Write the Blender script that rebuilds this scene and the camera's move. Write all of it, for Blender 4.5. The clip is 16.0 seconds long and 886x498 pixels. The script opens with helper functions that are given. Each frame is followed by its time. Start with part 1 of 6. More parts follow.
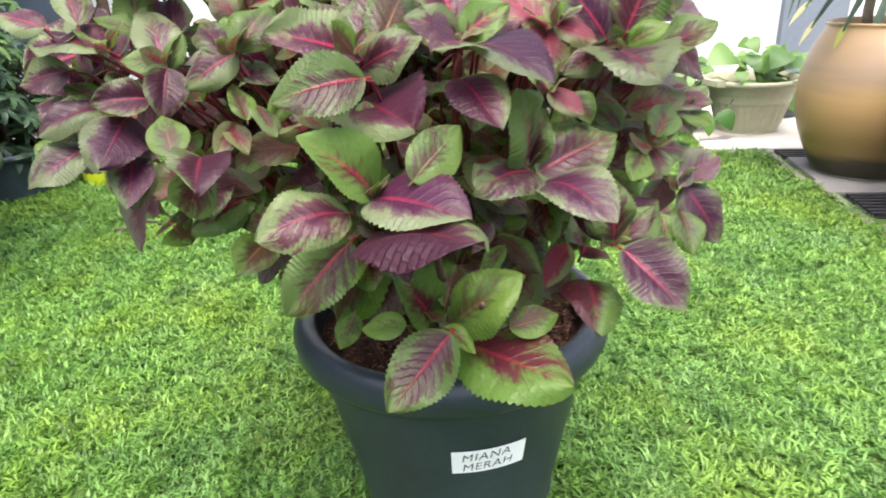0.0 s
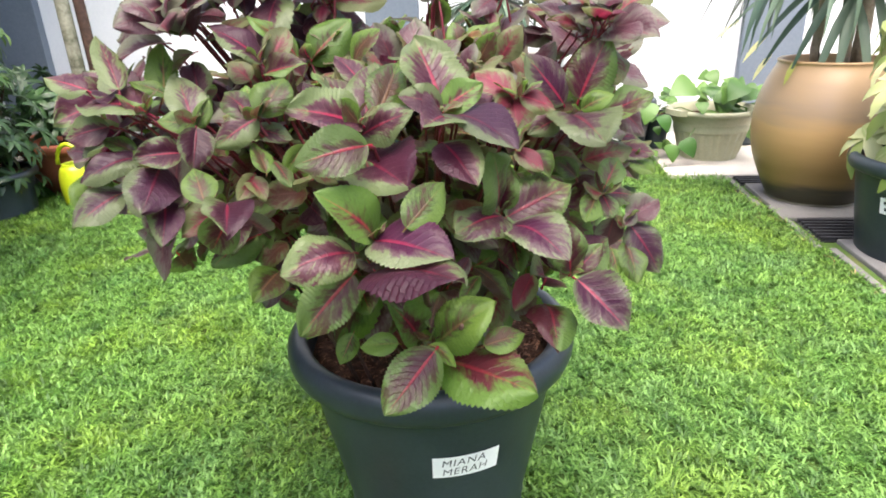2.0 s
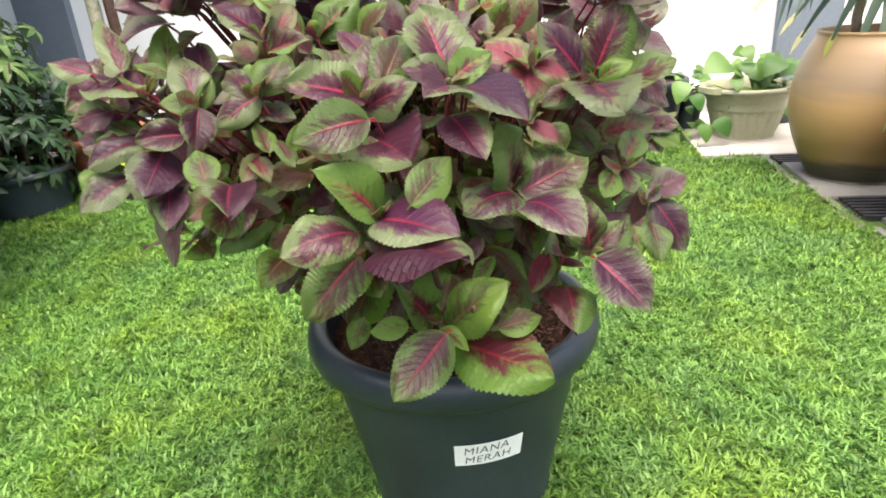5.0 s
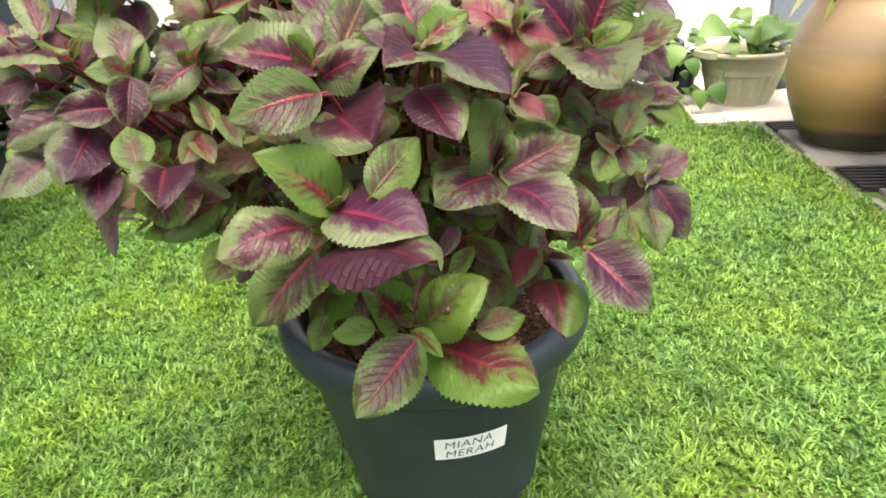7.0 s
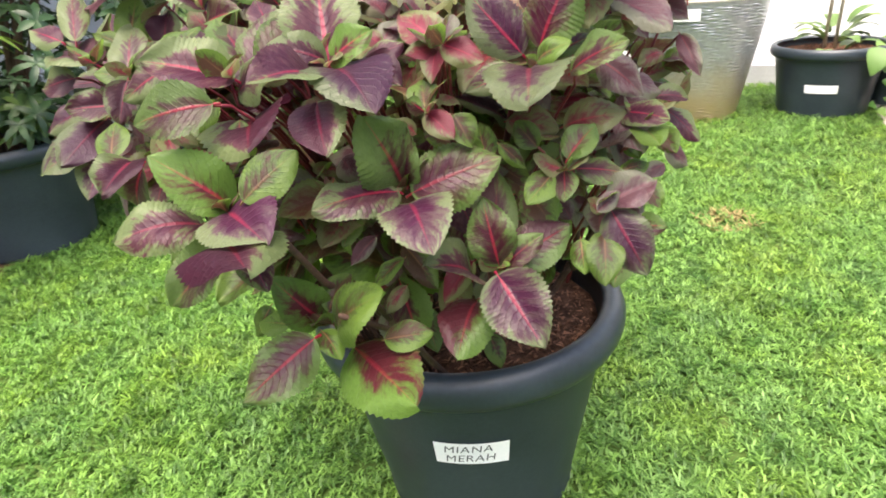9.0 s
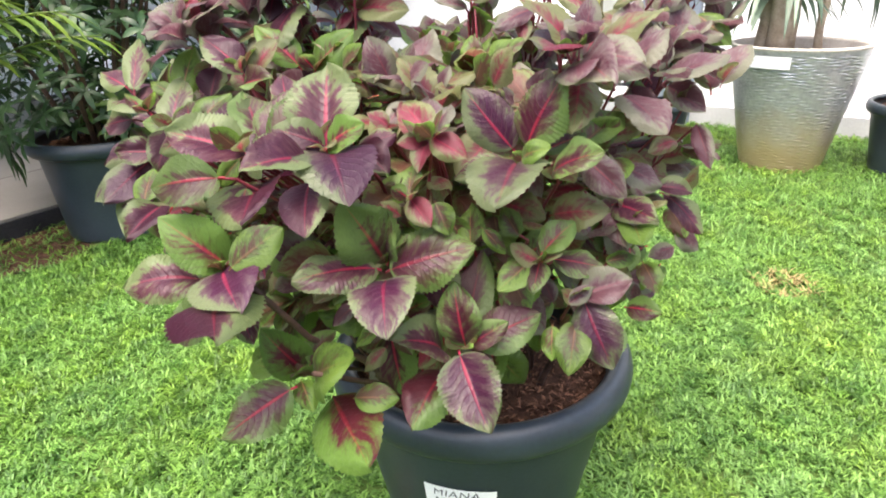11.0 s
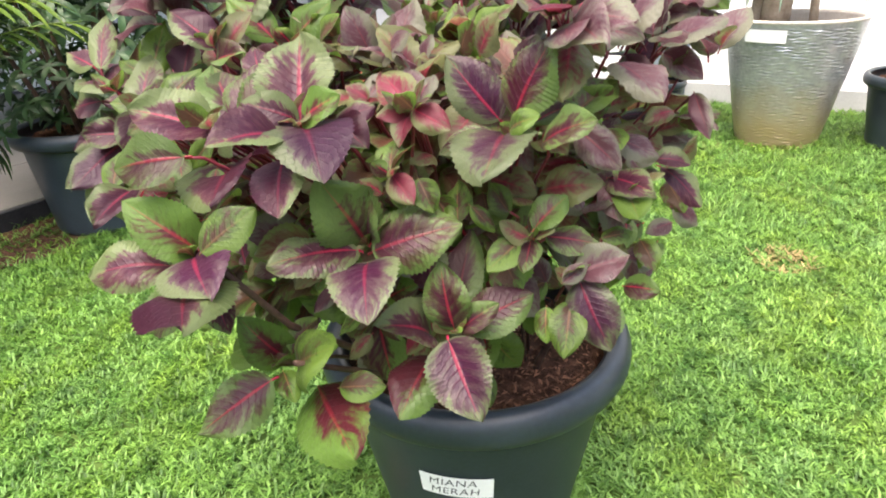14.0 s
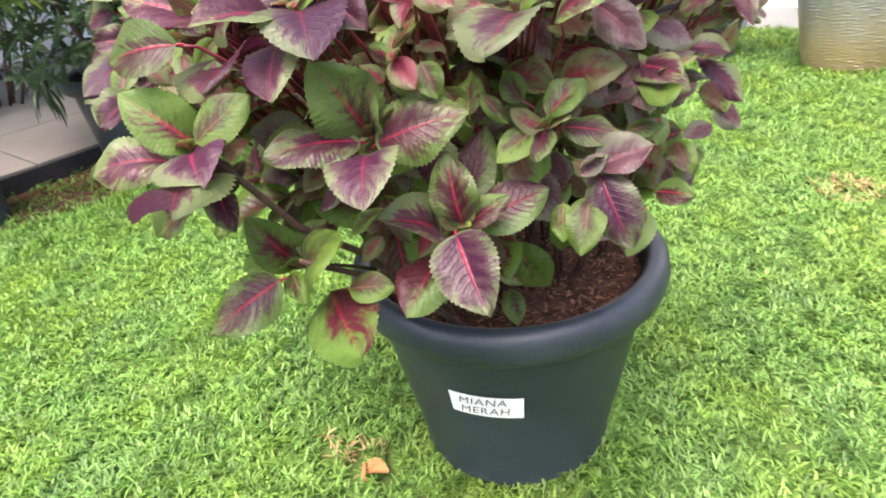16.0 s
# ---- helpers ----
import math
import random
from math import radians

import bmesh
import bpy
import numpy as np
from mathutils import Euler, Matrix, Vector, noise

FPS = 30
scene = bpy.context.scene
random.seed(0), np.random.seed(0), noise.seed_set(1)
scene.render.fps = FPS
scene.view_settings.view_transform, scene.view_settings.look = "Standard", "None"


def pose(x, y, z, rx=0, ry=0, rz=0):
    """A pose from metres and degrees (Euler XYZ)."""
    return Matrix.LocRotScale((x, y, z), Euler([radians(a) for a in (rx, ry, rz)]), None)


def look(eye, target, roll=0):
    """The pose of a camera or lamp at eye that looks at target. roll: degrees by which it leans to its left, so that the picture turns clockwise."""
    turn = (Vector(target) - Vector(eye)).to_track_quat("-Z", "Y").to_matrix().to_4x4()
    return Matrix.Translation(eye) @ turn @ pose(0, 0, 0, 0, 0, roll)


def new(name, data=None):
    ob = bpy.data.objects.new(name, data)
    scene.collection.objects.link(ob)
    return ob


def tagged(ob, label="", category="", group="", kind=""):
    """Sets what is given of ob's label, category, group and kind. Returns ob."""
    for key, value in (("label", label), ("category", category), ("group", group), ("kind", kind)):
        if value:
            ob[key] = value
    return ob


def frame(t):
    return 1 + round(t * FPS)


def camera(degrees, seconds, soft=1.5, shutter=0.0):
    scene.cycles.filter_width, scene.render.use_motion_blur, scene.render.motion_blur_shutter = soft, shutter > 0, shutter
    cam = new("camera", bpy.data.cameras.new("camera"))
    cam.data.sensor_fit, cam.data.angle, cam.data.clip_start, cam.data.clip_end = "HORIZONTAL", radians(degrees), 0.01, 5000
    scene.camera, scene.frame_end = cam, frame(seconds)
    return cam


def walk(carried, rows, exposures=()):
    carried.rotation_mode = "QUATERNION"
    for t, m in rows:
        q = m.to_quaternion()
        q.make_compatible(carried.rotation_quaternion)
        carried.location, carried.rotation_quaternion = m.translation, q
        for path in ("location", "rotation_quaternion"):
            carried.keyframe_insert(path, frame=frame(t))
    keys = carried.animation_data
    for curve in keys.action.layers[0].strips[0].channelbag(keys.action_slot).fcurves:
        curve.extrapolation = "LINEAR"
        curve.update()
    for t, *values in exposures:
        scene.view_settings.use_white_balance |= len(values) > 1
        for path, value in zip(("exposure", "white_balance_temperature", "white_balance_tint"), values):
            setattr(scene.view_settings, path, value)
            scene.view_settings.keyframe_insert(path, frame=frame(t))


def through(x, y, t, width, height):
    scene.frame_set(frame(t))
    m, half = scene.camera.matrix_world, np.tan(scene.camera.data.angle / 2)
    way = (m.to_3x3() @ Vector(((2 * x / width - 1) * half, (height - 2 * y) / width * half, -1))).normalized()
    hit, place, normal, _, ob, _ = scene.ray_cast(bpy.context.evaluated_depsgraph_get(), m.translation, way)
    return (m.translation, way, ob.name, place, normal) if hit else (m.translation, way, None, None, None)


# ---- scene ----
# ---- camera ----
cam = camera(70.33, 16.0, soft=1.8, shutter=0.5)


def view(x, y, z, yaw, pitch, roll):
    """A camera pose from its place, its turn to the left from +y, its pitch and its roll, in degrees."""
    a, b = radians(yaw), radians(pitch)
    way = Vector((-math.sin(a) * math.cos(b), math.cos(a) * math.cos(b), math.sin(b)))
    return look((x, y, z), Vector((x, y, z)) + way, roll)


walk(cam, [
    (0, view(0.138, -0.800, 0.765, 10.17, -23.20, -3.26)),
    (0.5, view(0.147, -0.824, 0.786, 7.62, -23.58, -2.54)),
    (1, view(0.148, -0.850, 0.801, 5.86, -22.80, -3.36)),
    (1.5, view(0.147, -0.870, 0.809, 5.89, -22.08, -3.17)),
    (2, view(0.144, -0.884, 0.813, 7.63, -21.59, -2.31)),
    (2.5, view(0.141, -0.894, 0.816, 8.06, -21.07, -2.48)),
    (3, view(0.135, -0.906, 0.819, 9.81, -20.64, -3.25)),
    (3.5, view(0.136, -0.902, 0.819, 9.77, -20.94, -3.30)),
    (4, view(0.144, -0.894, 0.812, 10.35, -21.53, -4.02)),
    (6.5, view(0.166, -0.807, 0.787, 11.13, -24.62, -4.79)),
    (7, view(0.162, -0.792, 0.788, 10.12, -25.66, -4.22)),
    (7.5, view(0.178, -0.774, 0.787, 11.62, -25.22, -6.03)),
    (8, view(0.250, -0.766, 0.787, 16.99, -25.36, -3.59)),
    (8.2, view(0.274, -0.757, 0.781, 19.62, -25.30, -4.16)),
    (10.5, view(0.437, -0.710, 0.831, 35.51, -24.55, -3.17)),
    (11, view(0.433, -0.699, 0.849, 35.35, -23.65, -2.04)),
    (11.5, view(0.423, -0.692, 0.861, 36.09, -22.45, -1.79)),
    (12, view(0.423, -0.680, 0.870, 35.06, -20.90, -1.59)),
    (12.5, view(0.422, -0.683, 0.876, 35.14, -19.84, -1.59)),
    (13, view(0.422, -0.679, 0.864, 35.06, -21.05, -1.82)),
    (13.5, view(0.423, -0.676, 0.845, 35.28, -23.40, -2.71)),
    (14, view(0.426, -0.674, 0.832, 35.13, -24.95, -3.28)),
    (14.5, view(0.431, -0.668, 0.817, 35.11, -26.75, -4.33)),
    (15, view(0.435, -0.667, 0.802, 35.38, -28.10, -5.14)),
    (15.5, view(0.441, -0.666, 0.789, 37.13, -29.59, -5.85)),
    (16, view(0.449, -0.654, 0.781, 40.97, -29.06, -6.66)),
], [(0, 2.16, 6550, 13), (1, 2.14, 6550, 13), (4, 2.01, 6900, 11), (6.5, 2.08, 7250, 11), (7.5, 2.08, 7500, 9), (8, 2.11, 7300, 11), (10.5, 2.26, 6900, 15), (11.5, 2.27, 6750, 14), (12.5, 2.04, 6900, 12), (14, 2.19, 7000, 14), (15, 2.22, 6800, 19), (16, 2.46, 6850, 22)])
# ---- light ----
world = bpy.data.worlds.new("sky")
scene.world = world
world.use_nodes = True
wn = world.node_tree.nodes
sky = wn.new("ShaderNodeTexSky")
sky.sky_type, sky.sun_disc = "NISHITA", False
sky.sun_elevation, sky.sun_rotation = radians(70), radians(176)
sky.air_density, sky.dust_density = 1.0, 4.0
wn["Background"].inputs["Strength"].default_value = 0.15
world.node_tree.links.new(sky.outputs["Color"], wn["Background"].inputs["Color"])
sun = new("sun", bpy.data.lights.new("sun", "SUN"))
sun.data.energy, sun.data.angle, sun.data.color = 2.1, radians(55), (1.0, 0.96, 0.89)
# light comes down steeply through thin cloud
sun.matrix_world = look((0.4, -1.1, 4.2), (0, 0.3, 0))


# ---- materials ----
def mat(name, rough=0.6, spec=0.3, metal=0.0):
    m = bpy.data.materials.new(name)
    m.use_nodes = True
    b = m.node_tree.nodes["Principled BSDF"]
    b.inputs["Roughness"].default_value = rough
    b.inputs["Specular IOR Level"].default_value = spec
    b.inputs["Metallic"].default_value = metal
    return m, m.node_tree.nodes, m.node_tree.links, b


def node(nodes, kind, **settings):
    n = nodes.new(kind)
    for key, value in settings.items():
        setattr(n, key, value)
    return n


def noise_tex(nodes, links, scale, detail=4.0, coord="Object"):
    c = nodes.new("ShaderNodeTexCoord")
    n = nodes.new("ShaderNodeTexNoise")
    n.inputs["Scale"].default_value, n.inputs["Detail"].default_value = scale, detail
    links.new(c.outputs[coord], n.inputs["Vector"])
    return n


def ramp(nodes, stops):
    r = nodes.new("ShaderNodeValToRGB")
    e = r.color_ramp.elements
    while len(e) < len(stops):
        e.new(0.5)
    for el, (p, c) in zip(e, stops):
        el.position, el.color = p, (*c, 1)
    return r


def add_bump(nodes, links, b, source, strength, distance):
    bump = nodes.new("ShaderNodeBump")
    bump.inputs["Strength"].default_value, bump.inputs["Distance"].default_value = strength, distance
    links.new(source, bump.inputs["Height"])
    links.new(bump.outputs["Normal"], b.inputs["Normal"])


def mottled(name, dark, light, scale=8.0, fine=90.0, rough=0.7, spec=0.25, metal=0.0, bump=0.3, depth=0.002):
    """A surface with large stains and fine grain between two colours."""
    m, n, l, b = mat(name, rough, spec, metal)
    big, small = noise_tex(n, l, scale), noise_tex(n, l, fine, 2)
    mix = node(n, "ShaderNodeMath", operation="MULTIPLY_ADD")
    l.new(small.outputs["Fac"], mix.inputs[0])
    mix.inputs[1].default_value = 0.45
    l.new(big.outputs["Fac"], mix.inputs[2])
    r = ramp(n, [(0.5, dark), (0.95, light)])
    l.new(mix.outputs[0], r.inputs["Fac"])
    l.new(r.outputs["Color"], b.inputs["Base Color"])
    if bump:
        add_bump(n, l, b, small.outputs["Fac"], bump, depth)
    return m


def foliage(name, dark, light, rough=0.45, through=0.25, spec=0.35):
    """Leaf green varied from piece to piece, with light passing through."""
    m, n, l, b = mat(name, rough, spec)
    geo = n.new("ShaderNodeNewGeometry")
    r = ramp(n, [(0.0, dark), (1.0, light)])
    l.new(geo.outputs["Random Per Island"], r.inputs["Fac"])
    l.new(r.outputs["Color"], b.inputs["Base Color"])
    t = n.new("ShaderNodeBsdfTranslucent")
    l.new(r.outputs["Color"], t.inputs["Color"])
    mixer = n.new("ShaderNodeMixShader")
    mixer.inputs[0].default_value = through
    l.new(b.outputs[0], mixer.inputs[1])
    l.new(t.outputs[0], mixer.inputs[2])
    l.new(mixer.outputs[0], n["Material Output"].inputs["Surface"])
    return m


def coleus(name, heart, blade, rim, rib, reach=0.62):
    """A coleus leaf: a coloured heart, a paler blade, a green edge and a bright midrib with side veins."""
    m, n, l, b = mat(name, 0.40, 0.46)
    b.inputs["Sheen Weight"].default_value, b.inputs["Sheen Roughness"].default_value = 0.05, 0.5
    uv = node(n, "ShaderNodeUVMap", uv_map="leaf")
    sep = n.new("ShaderNodeSeparateXYZ")
    l.new(uv.outputs["UV"], sep.inputs[0])

    def math1(op, a, c=None, d=None):
        k = node(n, "ShaderNodeMath", operation=op)
        for i, v in enumerate((a, c, d)):
            if v is None:
                continue
            if isinstance(v, (int, float)):
                k.inputs[i].default_value = v
            else:
                l.new(v, k.inputs[i])
        return k.outputs[0]

    u, v = sep.outputs["X"], sep.outputs["Y"]
    info = n.new("ShaderNodeObjectInfo")
    rnd = info.outputs["Random"]
    across = math1("ABSOLUTE", v)
    tex = n.new("ShaderNodeTexNoise")
    tex.inputs["Scale"].default_value, tex.inputs["Detail"].default_value = 3.2, 5.0
    shift = n.new("ShaderNodeVectorMath")
    comb = n.new("ShaderNodeCombineXYZ")
    l.new(math1("MULTIPLY", rnd, 37.0), comb.inputs[2])
    l.new(uv.outputs["UV"], shift.inputs[0])
    l.new(comb.outputs[0], shift.inputs[1])
    l.new(shift.outputs[0], tex.inputs["Vector"])
    ragged = math1("MULTIPLY_ADD", tex.outputs["Fac"], 1.3, -0.65)
    # side veins run out and forward from the midrib
    phase = math1("MULTIPLY", math1("SUBTRACT", u, math1("MULTIPLY", math1("POWER", across, 1.35), 0.34)), 10.0)
    phase = math1("ADD", phase, math1("MULTIPLY", tex.outputs["Fac"], 0.9))
    tooth = math1("ABSOLUTE", math1("SUBTRACT", math1("FRACT", phase), 0.5))
    vein = math1("POWER", math1("MULTIPLY", tooth, 2.0), 9.0)
    # streaks of colour that follow the side veins
    slant = n.new("ShaderNodeCombineXYZ")
    l.new(math1("MULTIPLY", math1("SUBTRACT", u, math1("MULTIPLY", across, 0.34)), 4.5), slant.inputs[0])
    l.new(math1("MULTIPLY", v, 0.9), slant.inputs[1])
    l.new(math1("MULTIPLY", rnd, 53.0), slant.inputs[2])
    streak = n.new("ShaderNodeTexNoise")
    streak.inputs["Scale"].default_value, streak.inputs["Detail"].default_value = 2.6, 4.0
    l.new(slant.outputs[0], streak.inputs["Vector"])
    ragged = math1("ADD", math1("MULTIPLY", ragged, 0.6), math1("MULTIPLY_ADD", streak.outputs["Fac"], 1.4, -0.70))
    # distance from the heart of the leaf
    du = math1("SUBTRACT", u, 0.36)
    du = math1("MAXIMUM", math1("MULTIPLY", du, 0.92), math1("MULTIPLY", du, -0.55))
    far = math1("ADD", math1("MAXIMUM", across, math1("MULTIPLY", du, 1.55)), ragged)
    far = math1("ADD", far, math1("MULTIPLY", vein, -0.14))
    far = math1("ADD", far, math1("MULTIPLY_ADD", math1("FRACT", math1("MULTIPLY", rnd, 3.77)), 0.64, -0.36))
    tilt = math1("MULTIPLY_ADD", math1("FRACT", math1("MULTIPLY", rnd, 7.31)), 1.3, -0.65)
    far = math1("ADD", far, math1("MULTIPLY", v, tilt))
    col = ramp(n, [(reach - 0.40, heart), (reach, blade), (reach + 0.24, rim)])
    l.new(far, col.inputs["Fac"])
    # the midrib and veins near it
    ribw = math1("MULTIPLY_ADD", u, -0.075, 0.100)
    onrib = math1("SUBTRACT", 1.0, math1("MINIMUM", math1("DIVIDE", across, ribw), 1.0))
    vfade = math1("MAXIMUM", math1("MULTIPLY_ADD", across, -0.6, 0.30), 0.0)
    glow = math1("MAXIMUM", math1("POWER", onrib, 0.6), math1("MULTIPLY", math1("MULTIPLY", vein, vfade), math1("MULTIPLY_ADD", u, -0.7, 0.9)))
    bright = math1("MULTIPLY_ADD", math1("FRACT", math1("MULTIPLY", rnd, 5.13)), 0.65, 0.35)
    glow = math1("MULTIPLY", math1("MULTIPLY", glow, bright), math1("MULTIPLY_ADD", u, -0.75, 1.0))
    mix = node(n, "ShaderNodeMix", data_type="RGBA")
    l.new(math1("MINIMUM", glow, 1.0), mix.inputs["Factor"])
    l.new(col.outputs["Color"], mix.inputs["A"])
    mix.inputs["B"].default_value = (*rib, 1)
    # fine quilting between the veins
    cell = node(n, "ShaderNodeTexVoronoi", feature="DISTANCE_TO_EDGE")
    cell.inputs["Scale"].default_value = 11.0
    l.new(shift.outputs[0], cell.inputs["Vector"])
    puff = math1("MINIMUM", math1("MULTIPLY", cell.outputs["Distance"], 3.2), 1.0)
    hsv = n.new("ShaderNodeHueSaturation")
    grain = math1("ADD", math1("MULTIPLY_ADD", puff, -0.12, 1.04), math1("MULTIPLY", vein, -0.07))
    l.new(math1("MULTIPLY", grain, math1("MULTIPLY_ADD", rnd, 0.62, 0.86)), hsv.inputs["Value"])
    l.new(mix.outputs["Result"], hsv.inputs["Color"])
    l.new(hsv.outputs["Color"], b.inputs["Base Color"])
    quilt = math1("ADD", math1("MULTIPLY", vein, -1.1), math1("MULTIPLY", onrib, -0.8))
    fine = n.new("ShaderNodeTexNoise")
    fine.inputs["Scale"].default_value, fine.inputs["Detail"].default_value = 16.0, 3.0
    l.new(shift.outputs[0], fine.inputs["Vector"])
    quilt = math1("ADD", math1("ADD", quilt, math1("MULTIPLY", fine.outputs["Fac"], 0.3)), math1("MULTIPLY", puff, 0.22))
    add_bump(n, l, b, math1("ADD", quilt, math1("MULTIPLY", tex.outputs["Fac"], 0.9)), 0.34, 0.0015)
    t = n.new("ShaderNodeBsdfTranslucent")
    l.new(hsv.outputs["Color"], t.inputs["Color"])
    mixer = n.new("ShaderNodeMixShader")
    mixer.inputs[0].default_value = 0.54
    l.new(b.outputs[0], mixer.inputs[1])
    l.new(t.outputs[0], mixer.inputs[2])
    l.new(mixer.outputs[0], n["Material Output"].inputs["Surface"])
    return m


PLUM = coleus("plum_leaf", (0.040, 0.005, 0.017), (0.074, 0.026, 0.034), (0.108, 0.140, 0.056), (0.36, 0.016, 0.056), 0.55)
EDGED = coleus("green_edged_leaf", (0.048, 0.006, 0.016), (0.070, 0.056, 0.028), (0.094, 0.150, 0.040), (0.40, 0.020, 0.048), 0.41)
GREEN = coleus("green_leaf", (0.062, 0.030, 0.017), (0.058, 0.100, 0.019), (0.094, 0.158, 0.027), (0.240, 0.120, 0.053), 0.32)
ROSE = coleus("rose_leaf", (0.150, 0.014, 0.032), (0.140, 0.066, 0.048), (0.135, 0.145, 0.060), (0.36, 0.022, 0.055), 0.46)
DUSKY = coleus("dusky_leaf", (0.094, 0.034, 0.048), (0.144, 0.100, 0.100), (0.156, 0.154, 0.108), (0.24, 0.045, 0.060), 0.58)
MOSS = coleus("red_hearted_leaf", (0.070, 0.010, 0.017), (0.070, 0.098, 0.023), (0.082, 0.150, 0.027), (0.360, 0.022, 0.044), 0.30)
VIOLET = coleus("violet_leaf", (0.046, 0.007, 0.028), (0.084, 0.050, 0.054), (0.118, 0.145, 0.070), (0.40, 0.020, 0.064), 0.50)
# pale leaf colour, which also stands in for light inside the plant
PALE_LIT = coleus("pale_lit_leaf", (0.17, 0.060, 0.040), (0.20, 0.160, 0.070), (0.20, 0.25, 0.08), (0.32, 0.12, 0.09), 0.46)
LEAVES = {"p": PLUM, "y": PALE_LIT, "v": VIOLET, "m": MOSS, "e": EDGED, "g": GREEN, "r": ROSE, "d": DUSKY}
STEM = mottled("coleus_stem", (0.075, 0.012, 0.018), (0.17, 0.030, 0.042), 30, 200, 0.45)
PETIOLE = mottled("red_leaf_stalk", (0.10, 0.010, 0.020), (0.19, 0.028, 0.040), 40, 220, 0.4, 0.4)
WOOD = mottled("woody_stem", (0.03, 0.018, 0.014), (0.09, 0.05, 0.035), 40, 200, 0.7)
BLACK = mottled("black_plastic", (0.014, 0.021, 0.028), (0.029, 0.041, 0.051), 7, 160, 0.40, 0.48, bump=0.12, depth=0.0006)
SOIL = mottled("soil", (0.028, 0.015, 0.010), (0.12, 0.062, 0.040), 60, 300, 0.95, 0.1, bump=1.0, depth=0.006)
PAPER = mottled("white_paper", (0.74, 0.75, 0.76), (0.82, 0.82, 0.82), 20, 200, 0.55, 0.3, bump=0)
INK = mottled("grey_ink", (0.035, 0.038, 0.045), (0.07, 0.075, 0.085), 80, 200, 0.6, bump=0)
PAINT = mottled("white_wall_paint", (0.70, 0.72, 0.74), (0.80, 0.81, 0.82), 1.2, 60, 0.75, 0.2, bump=0.15)
GREY = mottled("grey_column_paint", (0.12, 0.145, 0.18), (0.16, 0.19, 0.225), 2.0, 60, 0.65, 0.25, bump=0.15)
STONE = mottled("pale_paving", (0.36, 0.33, 0.29), (0.52, 0.49, 0.44), 5, 120, 0.8, 0.2, bump=0.4)
GREYSTONE = mottled("grey_paving", (0.11, 0.106, 0.10), (0.18, 0.174, 0.165), 6, 120, 0.8, 0.2, bump=0.4)
PALEYELLOW = foliage("pale_striped_leaf", (0.34, 0.36, 0.08), (0.72, 0.68, 0.36), 0.4, 0.3)
DARK = mottled("dark_grate", (0.012, 0.012, 0.014), (0.03, 0.03, 0.033), 10, 90, 0.6, 0.3)
CREAM = mottled("cream_plastic", (0.27, 0.275, 0.175), (0.36, 0.355, 0.24), 4, 80, 0.5, 0.35, bump=0.1)
TERRA = mottled("terracotta", (0.22, 0.065, 0.035), (0.33, 0.11, 0.06), 6, 90, 0.8, 0.2)
LIME = mottled("yellow_green_plastic", (0.36, 0.44, 0.010), (0.46, 0.53, 0.02), 4, 80, 0.35, 0.5, bump=0)
def silver_material():
    """Silvery glaze that runs out into bare tan clay near the foot."""
    m = mottled("silver_glaze", (0.24, 0.25, 0.26), (0.48, 0.49, 0.50), 3, 60, 0.28, 0.7, metal=0.5, bump=0.2)
    n, l = m.node_tree.nodes, m.node_tree.links
    b = n["Principled BSDF"]
    c = n.new("ShaderNodeTexCoord")
    s = n.new("ShaderNodeSeparateXYZ")
    l.new(c.outputs["Object"], s.inputs[0])
    k = node(n, "ShaderNodeMath", operation="MULTIPLY_ADD")
    l.new(noise_tex(n, l, 9, 4).outputs["Fac"], k.inputs[0])
    k.inputs[1].default_value = 0.16
    l.new(s.outputs["Z"], k.inputs[2])
    r = ramp(n, [(0.16, (1, 1, 1)), (0.38, (0, 0, 0))])
    l.new(k.outputs[0], r.inputs["Fac"])
    mix = node(n, "ShaderNodeMix", data_type="RGBA")
    l.new(r.outputs["Color"], mix.inputs["Factor"])
    l.new(b.inputs["Base Color"].links[0].from_socket, mix.inputs["A"])
    mix.inputs["B"].default_value = (0.42, 0.32, 0.19, 1)
    l.new(mix.outputs["Result"], b.inputs["Base Color"])
    return m


